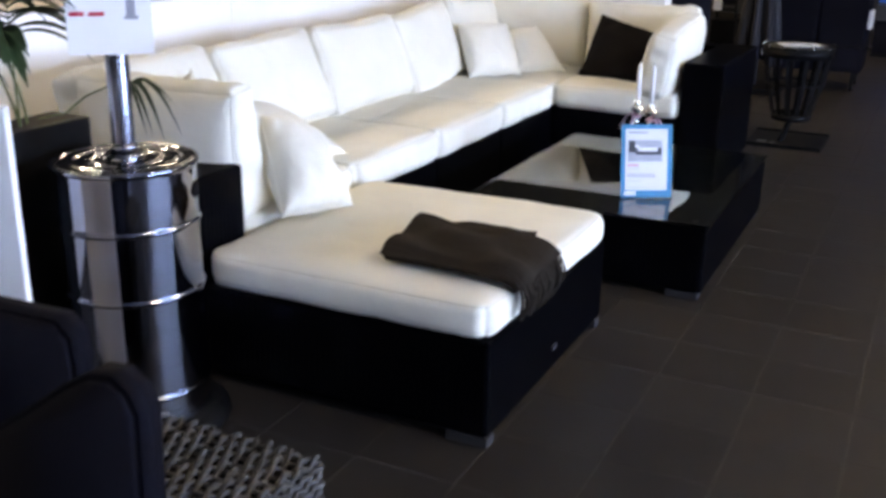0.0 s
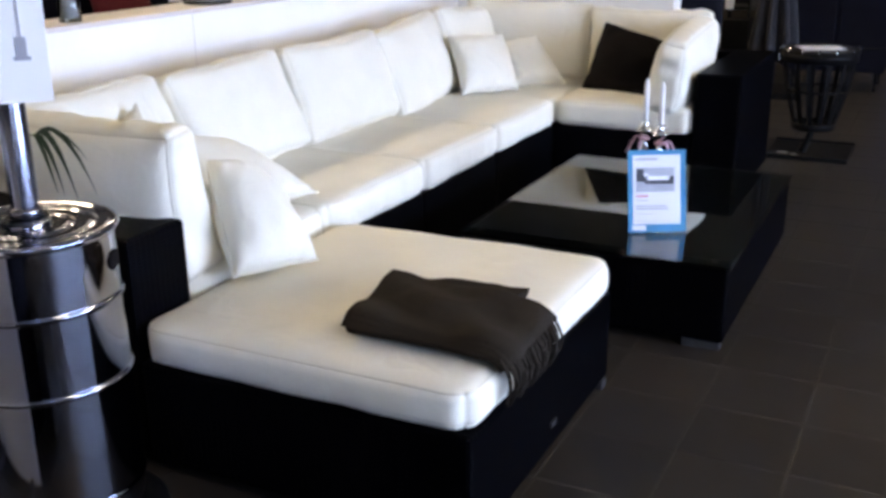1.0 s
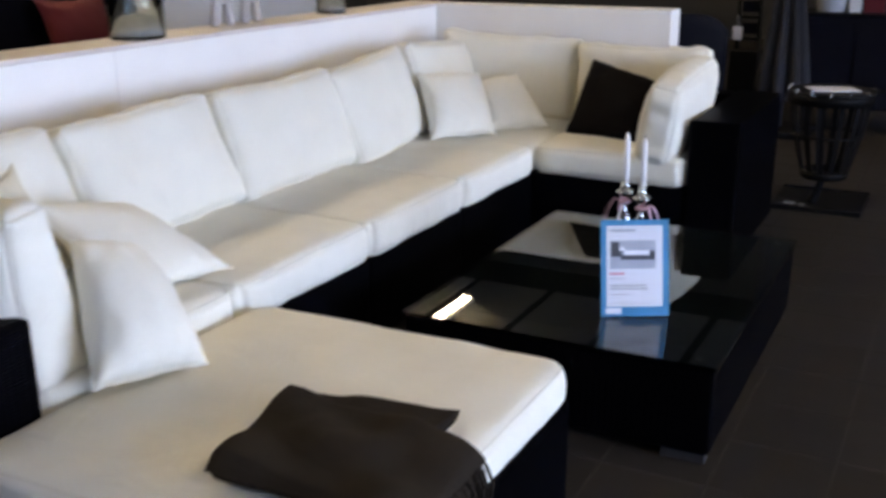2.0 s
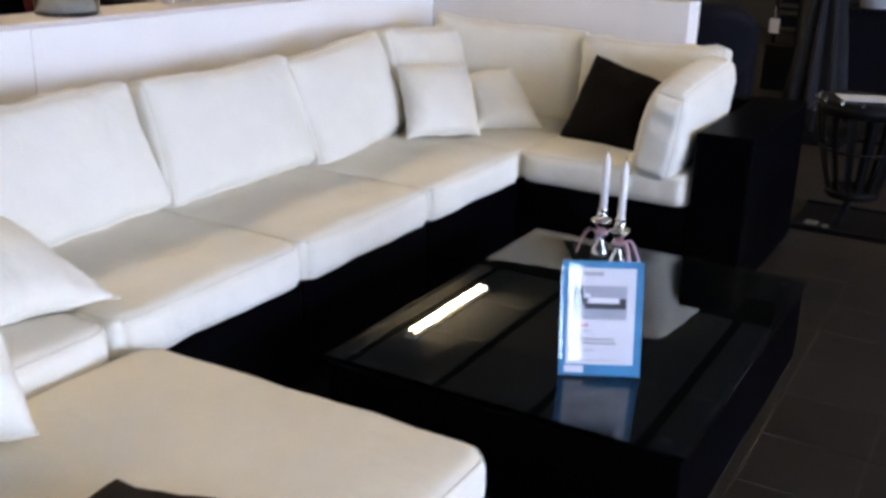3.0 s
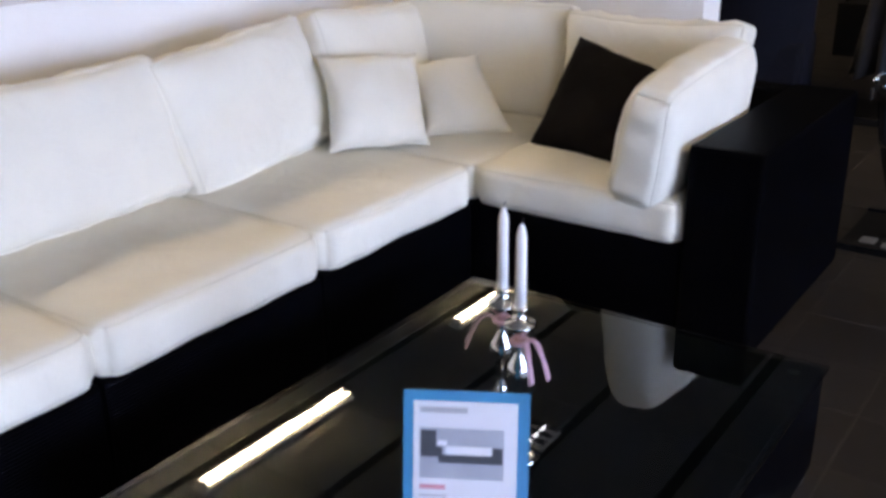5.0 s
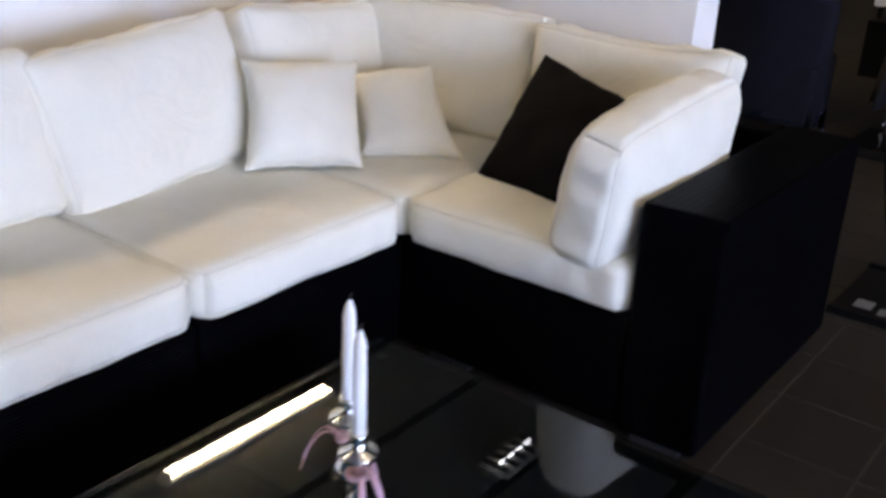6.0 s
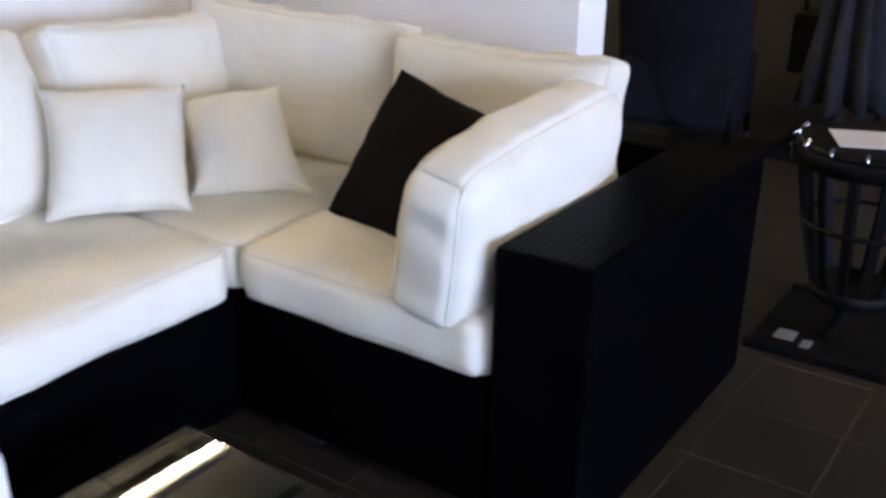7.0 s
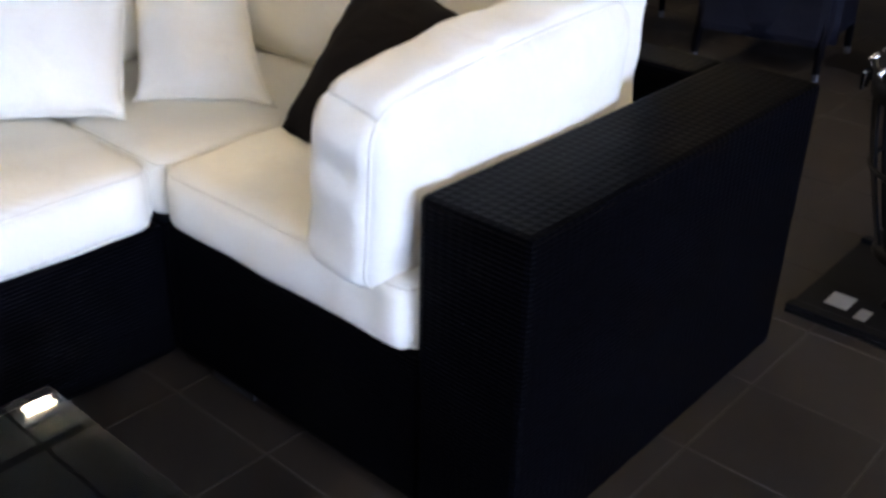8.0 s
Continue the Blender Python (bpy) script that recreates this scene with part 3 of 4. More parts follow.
def cloth_layer(nl, nr, fr, fl, low, high, seed):
    bm = bmesh.new()
    nu, nv = 34, 24
    grids = []
    for s in (0, 1):
        g = []
        for j in range(nv + 1):
            row = []
            for i in range(nu + 1):
                u, v = i / nu, j / nv
                x = (nl[0] * (1 - u) + nr[0] * u) * (1 - v) + (fl[0] * (1 - u) + fr[0] * u) * v
                y = (nl[1] * (1 - u) + nr[1] * u) * (1 - v) + (fl[1] * (1 - u) + fr[1] * u) * v
                x += 0.008 * noise.noise(Vector((v * 4, seed, 1))) * (1 if i in (0, nu) else 0.6)
                y += 0.008 * noise.noise(Vector((u * 4, seed, 2)))
                edge = min(u * 0.5, v * 0.42, (1 - v) * 0.42)
                rnd = math.sqrt(max(0.0, 1 - (1 - min(1, edge / 0.03)) ** 2))
                wave = 0.012 * noise.noise(Vector((x * 9, y * 9, seed))) + 0.004 * noise.noise(Vector((x * 22, y * 14, seed)))
                wave += 0.007 * math.sin(30 * (0.55 * x + y)) * (seed == 2) + 0.006 * math.sin(17 * (y - 0.8 * x) + 1)
                mid = (low + high) / 2
                h = mid + (high - mid + wave) * rnd if s else max(low * 0.98, mid - (mid - low) * rnd)
                row.append(bm.verts.new(draped(x, y, h)))
            g.append(row)
        grids.append(g)
        for j in range(nv):
            for i in range(nu):
                f = (g[j][i], g[j][i + 1], g[j + 1][i + 1], g[j + 1][i])
                bm.faces.new(f if s else f[::-1])
    a, b = grids
    rim = [(0, i) for i in range(nu)] + [(j, nu) for j in range(nv)] + [(nv, i) for i in range(nu, 0, -1)] + [(j, 0) for j in range(nv, 0, -1)]
    for p, q in zip(rim, rim[1:] + rim[:1]):
        bm.faces.new((a[p[0]][p[1]], a[q[0]][q[1]], b[q[0]][q[1]], b[p[0]][p[1]]))
    bmesh.ops.recalc_face_normals(bm, faces=bm.faces)
    return bm


throw = thing("throw_blanket", Matrix(), "folded dark brown wool throw with fringes on the ottoman", "blanket")
part("lower_fold", cloth_layer((-1.05, 2.52), (-0.77, 2.56), (-0.775, 2.965), (-1.135, 2.86), 0.004, 0.030, 1), BROWN_WOOL, throw, smooth=True)
part("upper_fold", cloth_layer((-1.078, 2.475), (-0.668, 2.49), (-0.672, 2.80), (-1.135, 2.83), 0.012, 0.064, 2), BROWN_WOOL, throw, smooth=True)
bm = bmesh.new()
rng = random.Random(4)
for k in range(72):
    y = 2.495 + 0.30 * k / 71 + rng.uniform(-0.004, 0.004)
    step, sway, lift = rng.uniform(0.014, 0.022), rng.uniform(-0.012, 0.012), rng.uniform(-0.004, 0.012)
    pts = [draped(-0.684 + step * i, y + sway * (i / 5) ** 1.5 + rng.uniform(-0.003, 0.003), 0.046 - 0.006 * i + lift * math.sin(i * 0.7)) for i in range(6)]
    tube(pts, [0.0040, 0.0038, 0.0034, 0.0032, 0.0030, 0.0016], 4, bm=bm)
part("fringe", bm, BROWN_WOOL, throw, "twisted wool fringe")

# ---- sign on the table ----
c0, c1, c2 = Vector((-0.796, 3.994, 0.312)), Vector((-0.611, 4.097, 0.312)), Vector((-0.835, 4.059, 0.611))
ux = (c1 - c0).normalized()
uy = ((c2 - c0) - ux * (c2 - c0).dot(ux)).normalized()
sm = Matrix((ux, uy, ux.cross(uy))).transposed().to_4x4()
sm.translation = c0
sign = thing("price_sign", sm, "blue-bordered printed price sign in a clear acrylic stand", "sign")
W, H = 0.212, 0.300


def plate(x0, x1, y0, y1, z, t=0.0006):
    return span(x0, x1, y0, y1, z, z + t, 0)


part("card", plate(0, W, 0, H, -0.0012, 0.001), BLUE_CARD, sign, "blue printed card")
part("sheet", plate(0.017, W - 0.02, 0.030, H - 0.018, 0.0002), PAPER, sign, "white printed sheet")
part("photo", plate(0.028, W - 0.042, 0.148, 0.236, 0.0012), PHOTO_GREY, sign, "grey product photograph of a corner sofa")
for x0, x1, y0, y1, mat in ((0.030, 0.056, 0.200, 0.232, DARK_INK), (0.030, 0.066, 0.186, 0.204, DARK_INK), (0.060, 0.150, 0.176, 0.190, DARK_INK), (0.150, 0.168, 0.176, 0.204, DARK_INK), (0.072, 0.150, 0.191, 0.205, PHOTO_WHITE), (0.058, 0.074, 0.206, 0.215, PHOTO_WHITE)):
    part("photo_shape", plate(x0, x1, y0, y1, 0.0022), mat, sign)
for x0, x1, y0, y1, mat in ((0.028, 0.108, 0.262, 0.272, GREY_INK), (0.028, 0.072, 0.129, 0.137, PINK_INK), (0.028, 0.075, 0.116, 0.119, GREY_INK), (0.028, 0.140, 0.093, 0.099, GREY_INK), (0.028, 0.146, 0.083, 0.089, GREY_INK), (0.028, 0.090, 0.066, 0.069, GREY_INK), (0.028, 0.160, 0.040, 0.042, GREY_INK)):
    part("text_bar", plate(x0, x1, y0, y1, 0.0012), mat, sign)
part("label", plate(0.014, 0.064, 0.008, 0.026, 0.0002), PAPER, sign)
part("front_sheet", plate(-0.002, W + 0.002, -0.001, H + 0.002, 0.0035, 0.0022), ACRYLIC, sign, "clear acrylic front").visible_shadow = False
back = bmesh.new()
span(-0.002, W + 0.002, -0.001, 0.0015, -0.075, 0.0035, 0, back)
part("stand_foot", back, ACRYLIC, sign, "clear acrylic foot").visible_shadow = False

# ---- candlesticks ----
for x, y, seed in ((-0.877, 4.447, 1), (-0.799, 4.384, 2)):
    ob = thing("candlestick", pose(x, y, 0.310), "silver candlestick with a white candle and pink ribbon", "candlestick", "candlesticks")
    part("stem", turned([(0, 0), (0.046, 0), (0.047, 0.0067), (0.030, 0.0155), (0.016, 0.0266), (0.011, 0.0555), (0.018, 0.0733), (0.022, 0.0888), (0.014, 0.1066), (0.009, 0.1332), (0.013, 0.1576), (0.024, 0.1754), (0.027, 0.1909), (0.022, 0.2087), (0.012, 0.2264), (0.009, 0.2498), (0.014, 0.272), (0.028, 0.2864), (0.031, 0.2908), (0.030, 0.2953), (0.016, 0.2975), (0.014, 0.3219), (0.015, 0.3286), (0.0115, 0.3286), (0, 0.3263)], 28), SILVER, ob, smooth=True)
    part("candle", turned([(0, 0.320), (0.0108, 0.320), (0.0104, 0.40), (0.0098, 0.470), (0.0085, 0.480), (0.004, 0.494), (0, 0.497)], 20), WAX, ob, smooth=True)
    part("wick", tube([(0, 0, 0.494), (0.001, 0, 0.502), (0.004, 0.001, 0.508)], 0.001, 5), WICK, ob)
    bm = bmesh.new()
    rr = random.Random(seed)
    for a in ((205, 228, 120) if seed == 1 else (-12, -42, 110)):
        d = Vector((math.cos(radians(a)), math.sin(radians(a)), 0))
        side = Vector((-d.y, d.x, 0.4)).normalized() * 0.006
        prev = None
        for i in range(9):
            s = i / 8
            p = Vector((0, 0, 0.258)) + d * (0.014 + 0.062 * s) + Vector((0, 0, 0.02 * math.sin(s * 3.2) - 0.055 * s * s))
            w = side * (1 if i % 3 else 0.7)
            row = [bm.verts.new(p + w), bm.verts.new(p - w), bm.verts.new(p - w - Vector((0, 0, 0.0012))), bm.verts.new(p + w - Vector((0, 0, 0.0012)))]
            if prev:
                for k in range(4):
                    bm.faces.new((prev[k], prev[(k + 1) % 4], row[(k + 1) % 4], row[k]))
            prev = row
    ring = [(0.0165 * math.cos(i * 0.45), 0.0165 * math.sin(i * 0.45), 0.256) for i in range(14)]
    tube(ring, 0.005, 6, True, bm)
    part("ribbon", bm, RIBBON, ob, "tied pink satin ribbon", smooth=True)

# ---- patio heater ----
heater = thing("patio_heater", pose(-1.632, 2.067, 0), "polished steel barrel patio heater with a round pole", "patio heater")
part("base_plate", turned([(0, 0), (0.235, 0), (0.243, 0.012), (0.238, 0.035), (0.21, 0.055), (0, 0.06)], 48), BLACK_STEEL, heater, "black domed base", smooth=True)


def beaded(r, z0, z1, beads, b=0.006):
    """A straight wall with small round beads pressed out of it."""
    out = [(r, z0), (r, z0 + 0.002)]
    for z in beads:
        out += [(r, z - b * 1.6), (r, z - b * 1.2), (r + b * 0.7, z - b * 0.6), (r + b, z), (r + b * 0.7, z + b * 0.6), (r, z + b * 1.2), (r, z + b * 1.6)]
    return out + [(r, z1 - 0.002), (r, z1)]


part("barrel", turned(beaded(0.186, 0.055, 0.764, (0.14, 0.425, 0.615)), 72), CHROME, heater, smooth=True)
part("lid", turned([(0.186, 0.764), (0.186, 0.765), (0.193, 0.767), (0.196, 0.775), (0.193, 0.782), (0.182, 0.784), (0.174, 0.780), (0.170, 0.779), (0.152, 0.779), (0.148, 0.7795), (0.144, 0.782), (0.140, 0.7825), (0.136, 0.782), (0.132, 0.7795), (0.128, 0.779), (0.104, 0.779), (0.100, 0.7795), (0.096, 0.782), (0.092, 0.7825), (0.088, 0.782), (0.084, 0.7795), (0.080, 0.779), (0.052, 0.779), (0.05, 0.7795), (0.05, 0.7805), (0.05, 0.80), (0.049, 0.80), (0, 0.80)], 72), CHROME, heater, smooth=True)
part("collar", turned([(0.034, 0.80), (0.038, 0.80), (0.038, 0.818), (0.035, 0.822), (0.031, 0.825)], 24), BRUSHED, heater, smooth=True)
part("pole", turned([(0.0305, 0.80), (0.0305, 2.05), (0.0, 2.05)], 28), BRUSHED, heater, smooth=True)
part("burner", turned([(0.0, 2.05), (0.10, 2.05), (0.12, 2.10), (0.12, 2.28), (0.38, 2.30), (0.36, 2.33), (0.0, 2.38)], 40), CHROME, heater, smooth=True)
# holes are not cut: black discs paint the shade inside them
for a, z, r in ((205, 0.70, 0.030), (24, 0.70, 0.030), (-50, 0.10, 0.024), (-85, 0.10, 0.024)):
    d = Vector((math.cos(radians(a)), math.sin(radians(a)), 0))
    rad = 0.1855
    mm = Matrix.Translation(d * rad + Vector((0, 0, z))) @ d.to_track_quat("Z", "Y").to_matrix().to_4x4() @ Matrix.Diagonal((1, 0.8, 1, 1))
    part("vent_hole_shade", turned([(0, -0.012), (r, -0.012), (r, 0.002), (r * 0.92, 0.003), (0, 0.003)], 24), BLACK_CLOTH_SHADE, heater, "black oval disc standing for the shade in a hand hole", smooth=False, m=mm)
cm = pose(-1.598, 2.018, 1.065, 88, 0, 40)
card = thing("price_card", cm, "large white price card fixed to the heater pole", "sign")
part("card", span(-0.105, 0.105, 0, 0.297, -0.003, 0, 0.001), CARD, card)
for x0, x1, y0, y1 in ((-0.096, -0.060, 0.096, 0.106), (-0.050, -0.012, 0.096, 0.106)):
    part("text_bar", plate(x0, x1, y0, y1, 0.001), RED_INK, card)
for x0, x1, y0, y1 in ((0.042, 0.064, 0.096, 0.136), (0.036, 0.070, 0.088, 0.096), (0.051, 0.055, 0.136, 0.215)):
    part("printed_heater", plate(x0, x1, y0, y1, 0.001), GREY_INK, card)
part("clip", span(-0.05, -0.02, 0.09, 0.12, -0.012, -0.003, 0.002), BLACK_STEEL, card)

# ---- potted palm ----
planter = thing("planter", pose(-1.95, 1.975, 0), "tall narrow black planter trough behind the patio heater", "planter")
part("box", block(0.14, 0.45, 0.848, (0, 0, 0), 0.006), BLACK_STEEL, planter)
part("soil", block(0.11, 0.41, 0.003, (0, 0, 0.8485), 0.001), SOIL, planter)
palm = thing("potted_palm", pose(-1.95, 1.975, 0.8515), "green palm with long arching fronds growing in the planter", "plant")


def leaf_blade(p, tip, width, bow, sideways):
    """One folded, pointed leaflet from p to its tip, bowed upwards on the way."""
    bm = bmesh.new()
    prev = None
    for q in range(9):
        e = q / 8
        c = p.lerp(tip, e) + Vector((0, 0, bow * 4 * e * (1 - e)))
        ww = width * (math.sin(math.pi * min(1, e * 0.88 + 0.12)) + 0.03)
        tri = [bm.verts.new(c + sideways * ww), bm.verts.new(c - Vector((0, 0, ww * 0.4))), bm.verts.new(c - sideways * ww)]
        if prev:
            bm.faces.new((prev[0], prev[1], tri[1], tri[0]))
            bm.faces.new((prev[1], prev[2], tri[2], tri[1]))
        prev = tri
    return bm


def frond(base, heading, length, rise, droop, leaflets, seed, start=0.6):
    """An arching stem with drooping leaflets along its outer part."""
    rr = random.Random(seed)
    d = Vector((math.cos(radians(heading)), math.sin(radians(heading)), 0))
    pts = []
    for i in range(13):
        s = i / 12
        pts.append(Vector(base) + d * (length * (0.18 * s + 0.82 * s * s)) + Vector((0, 0, rise * s - droop * s ** 3)))
    stem = part("stem", tube(pts, [0.0042 - 0.003 * i / 12 for i in range(13)], 6), STEM, palm, smooth=True)
    for k in range(leaflets):
        s = start + (1 - start) * k / (leaflets - 1)
        i = min(11, int(s * 12))
        p = pts[i].lerp(pts[i + 1], s * 12 - i)
        t = (pts[i + 1] - pts[i]).normalized()
        out = t.cross(Vector((0, 0, 1))).normalized()
        for sd in (1, -1):
            ln = (0.30 - 0.12 * abs(s - 0.7) / 0.4) * rr.uniform(0.8, 1.1)
            way = (t * rr.uniform(0.4, 0.8) + out * sd * rr.uniform(0.6, 1.0)).normalized()
            tip = p + way * ln * 0.8 - Vector((0, 0, ln * rr.uniform(0.35, 0.75)))
            part("leaflet", leaf_blade(p, tip, rr.uniform(0.016, 0.026), 0.05, way.cross(Vector((0, 0, 1))).normalized()), LEAF, stem, smooth=True)


for k, (hd, ln, rise, droop) in enumerate(((-40, 0.16, 0.44, 0.06), (-75, 0.24, 0.40, 0.08), (-120, 0.28, 0.44, 0.10), (-150, 0.26, 0.50, 0.08), (-10, 0.07, 0.52, 0.04), (-95, 0.36, 0.38, 0.12))):
    frond((0.04 * math.cos(k), 0.05 * math.sin(k), 0.0), hd, ln, rise, droop, 10, 50 + k)
# the low frond that reaches out past the heater pole
low = [Vector(p) for p in ((0.0, 0.10, 0.0), (0.0, 0.20, 0.0), (0.06, 0.225, 0.052), (0.145, 0.225, 0.087), (0.235, 0.225, 0.102))]
stem = part("stem", tube(low, [0.004, 0.0036, 0.003, 0.0026, 0.002], 6), STEM, palm, smooth=True)
for x, z, w, bow in ((0.385, 0.055, 0.004, 0.036), (0.405, -0.03, 0.006, 0.070), (0.342, -0.050, 0.008, 0.064), (0.300, -0.040, 0.007, 0.042), (0.278, -0.040, 0.006, 0.024)):
    part("leaflet", leaf_blade(Vector((0.225, 0.225, 0.100)), Vector((x, 0.225, z)), w, bow, Vector((0.35, 0.2, 0.6)).normalized()), LEAF, stem, smooth=True)
# one long leaf that bends over beside the partition
part("leaflet", leaf_blade(Vector((-0.28, 0.1, 0.06)), Vector((-0.12, 0.12, 0.07)), 0.006, 0.07, Vector((0.3, 0.3, 0.5)).normalized()), LEAF, palm, smooth=True)

# ---- things near the start: dark armchair, wicker stool, white board ----
chair = thing("dark_armchair", Matrix(), "dark smooth armchair with rounded sloping sides", "chair")


def side_panel(pts, y0, y1, r=0.02):
    """A thick panel from an outline in x and z."""
    bm = bmesh.new()
    vs = [bm.verts.new((x, y0, z)) for x, z in pts]
    f = bm.faces.new(vs)
    ext = bmesh.ops.extrude_face_region(bm, geom=[f])
    bmesh.ops.translate(bm, vec=(0, y1 - y0, 0), verts=[v for v in ext["geom"] if isinstance(v, bmesh.types.BMVert)])
    bmesh.ops.recalc_face_normals(bm, faces=bm.faces)
    edges = [e for e in bm.edges if len(e.link_faces) == 2 and e.calc_face_angle() > 0.9]
    bmesh.ops.bevel(bm, geom=edges, offset=r, segments=4, affect="EDGES")
    return bm


part("side", side_panel([(-1.55, 0.05), (-1.55, 0.36), (-1.25, 0.475), (-1.10, 0.55), (-0.95, 0.65), (-0.86, 0.715), (-0.80, 0.75), (-0.755, 0.755), (-0.72, 0.735), (-0.703, 0.70), (-0.72, 0.05)], 1.07, 1.14, 0.012), DARK_PLASTIC, chair, smooth=True)
part("side", side_panel([(-1.75, 0.05), (-1.75, 0.675), (-1.12, 0.688), (-1.085, 0.655), (-1.08, 0.60), (-1.10, 0.05)], 1.305, 1.375, 0.012), DARK_PLASTIC, chair, smooth=True)
part("seat", span(-1.60, -1.10, 1.141, 1.304, 0.22, 0.40, 0.03), DARK_PLASTIC, chair)

stool = thing("wicker_stool", pose(-0.845, 1.335, 0), "low grey wicker stool with a coarse open weave", "stool")
# added black block: stands in for the shade seen between the strands
part("shade_core", block(0.372, 0.312, 0.405, (0, 0, 0.012), 0.02), BLACK_CLOTH_SHADE, stool)
for j in range(25):
    x = -0.185 + 0.37 * j / 24
    if j % 6 == 4:
        continue
    pts = [(x + 0.0015 * math.sin(i * 1.3 + j), -0.16 + 0.32 * i / 60, 0.424 + 0.0065 * math.sin(i * math.tau / 11 + (j % 2) * math.pi + 0.5 * j)) for i in range(61)]
    part("strand", tube(pts, 0.0060 + 0.0006 * math.sin(j * 2.3), 5), GREY_RATTAN, stool, smooth=True)
for j in range(12):
    y = -0.148 + 0.296 * j / 11
    part("cross_strand", tube([(-0.192, y, 0.421), (0, y + 0.002, 0.4225), (0.192, y, 0.421)], 0.0045, 5), GREY_RATTAN, stool, smooth=True)
for ax in (0, 1):
    for j in range(22):
        z = 0.02 + 0.39 * j / 21
        n_ = 36
        for s in (1, -1):
            pts = []
            for i in range(n_ + 1):
                w = 0.005 * math.sin(i * math.pi / 2 + (j % 2) * math.pi)
                a = -1 + 2 * i / n_
                pts.append((s * (0.192 + w), a * 0.16, z) if ax == 0 else (a * 0.19, s * (0.162 + w), z))
            part("strand", tube(pts, 0.0062, 5), GREY_RATTAN, stool, smooth=True)

board = thing("display_board", pose(-1.42, 1.52, 0, 0, 0, 20) @ pose(-0.30, 0, 0), "plain white display board standing on the floor", "board")
part("panel", block(0.60, 0.022, 1.03, (0, 0, 0.0), 0.004), CARD, board)
part("knob", turned([(0, 0), (0.010, 0), (0.012, 0.008), (0, 0.014)], 16), ALU_FOOT, board, m=pose(0.20, -0.012, 0.66, 90, 0, 0))
for s in (-1, 1):
    part("support", block(0.03, 0.2, 0.02, (s * 0.2, 0.11, 0), 0.004), ALU_FOOT, board)

# ---- glassware and ornaments on the partition ----
def vessel(name, x, y, r, h, wall, sand, label):
    ob = thing(name, pose(x, y, 1.0525), label, "vase")
    b = 0.014
    part("glass", turned([(0, 0), (r * 0.95, 0), (r, 0.006), (r, h), (r - wall * 0.5, h + 0.001), (r - wall, h), (r - wall, b + 0.004), (r - wall - 0.004, b), (0, b)], 36), VASE_GLASS, ob, "clear glass", smooth=True).visible_shadow = False
    if sand:
        part("filling", turned([(0, b + 0.001), (r - wall - 0.002, b + 0.001), (r - wall - 0.002, b + sand), (r * 0.4, b + sand + 0.002), (0, b + sand + 0.001)], 28), SAND, ob, "grey sand", smooth=True)
    return ob


vessel("glass_tumbler", -2.845, 3.42, 0.043, 0.155, 0.003, 0.07, "small clear glass tumbler half full of grey sand")
vessel("glass_vase", -2.882, 4.28, 0.112, 0.32, 0.006, 0.025, "large clear cylindrical glass vase on the partition")
vessel("glass_vase", -2.90, 5.72, 0.078, 0.22, 0.004, 0.02, "medium clear glass vase on the partition")
for y in (4.87, 5.08):
    ob = thing("wooden_ornament", pose(-2.93, y, 1.0525), "pale grey wooden ornament with splayed legs", "ornament", "wooden ornaments")
    for s in (1, -1):
        part("leg", tube([(0, s * 0.052, 0.0), (0, s * 0.034, 0.12), (0, s * 0.012, 0.26)], [0.024, 0.022, 0.019], 8), GREY_WOOD, ob, smooth=True)
    part("crossbar", tube([(0, -0.04, 0.105), (0, 0.04, 0.105)], 0.011, 8), GREY_WOOD, ob)

# ---- display beyond the partition ----
bs = thing("dark_sofa", pose(-5.35, 5.3, 0), "dark high-backed sofa display beyond the partition", "sofa")
part("base", block(0.85, 3.6, 0.40, (0, 0, 0.0), 0.03), DARK_PLASTIC, bs)
part("backrest", block(0.24, 3.6, 0.80, (-0.34, 0, 0.41), 0.05), DARK_PLASTIC, bs, smooth=False)
for s in (1, -1):
    part("arm", block(0.85, 0.25, 0.35, (0, s * 1.675, 0.41), 0.05), DARK_PLASTIC, bs)
throw_pillow("throw_pillow", (-5.42, 5.98, 1.06), (-5.38, 6.55, 1.04), (-5.16, 5.98, 0.42), (-5.14, 6.57, 0.42), 0.16, RED_CLOTH, "deep red cushion on the dark sofa", "display cushions", 9)
for k, y in enumerate((4.2, 4.62)):
    throw_pillow("throw_pillow", (-5.46, y, 1.10), (-5.42, y + 0.42, 1.08), (-5.2, y, 0.42), (-5.2, y + 0.44, 0.42), 0.16, BEIGE_CLOTH, "beige cushion on the dark sofa", "display cushions", 12 + k)
ws = thing("display_screen", pose(-5.9, 8.7, 0), "pale freestanding display screen beyond the partition", "screen")
part("panel", block(0.06, 3.0, 1.5, (0, 0, 0.02), 0.01), WHITE_PAINT, ws)
part("plinth", block(0.3, 3.0, 0.02, (0, 0, 0), 0.004), BLACK_STEEL, ws)

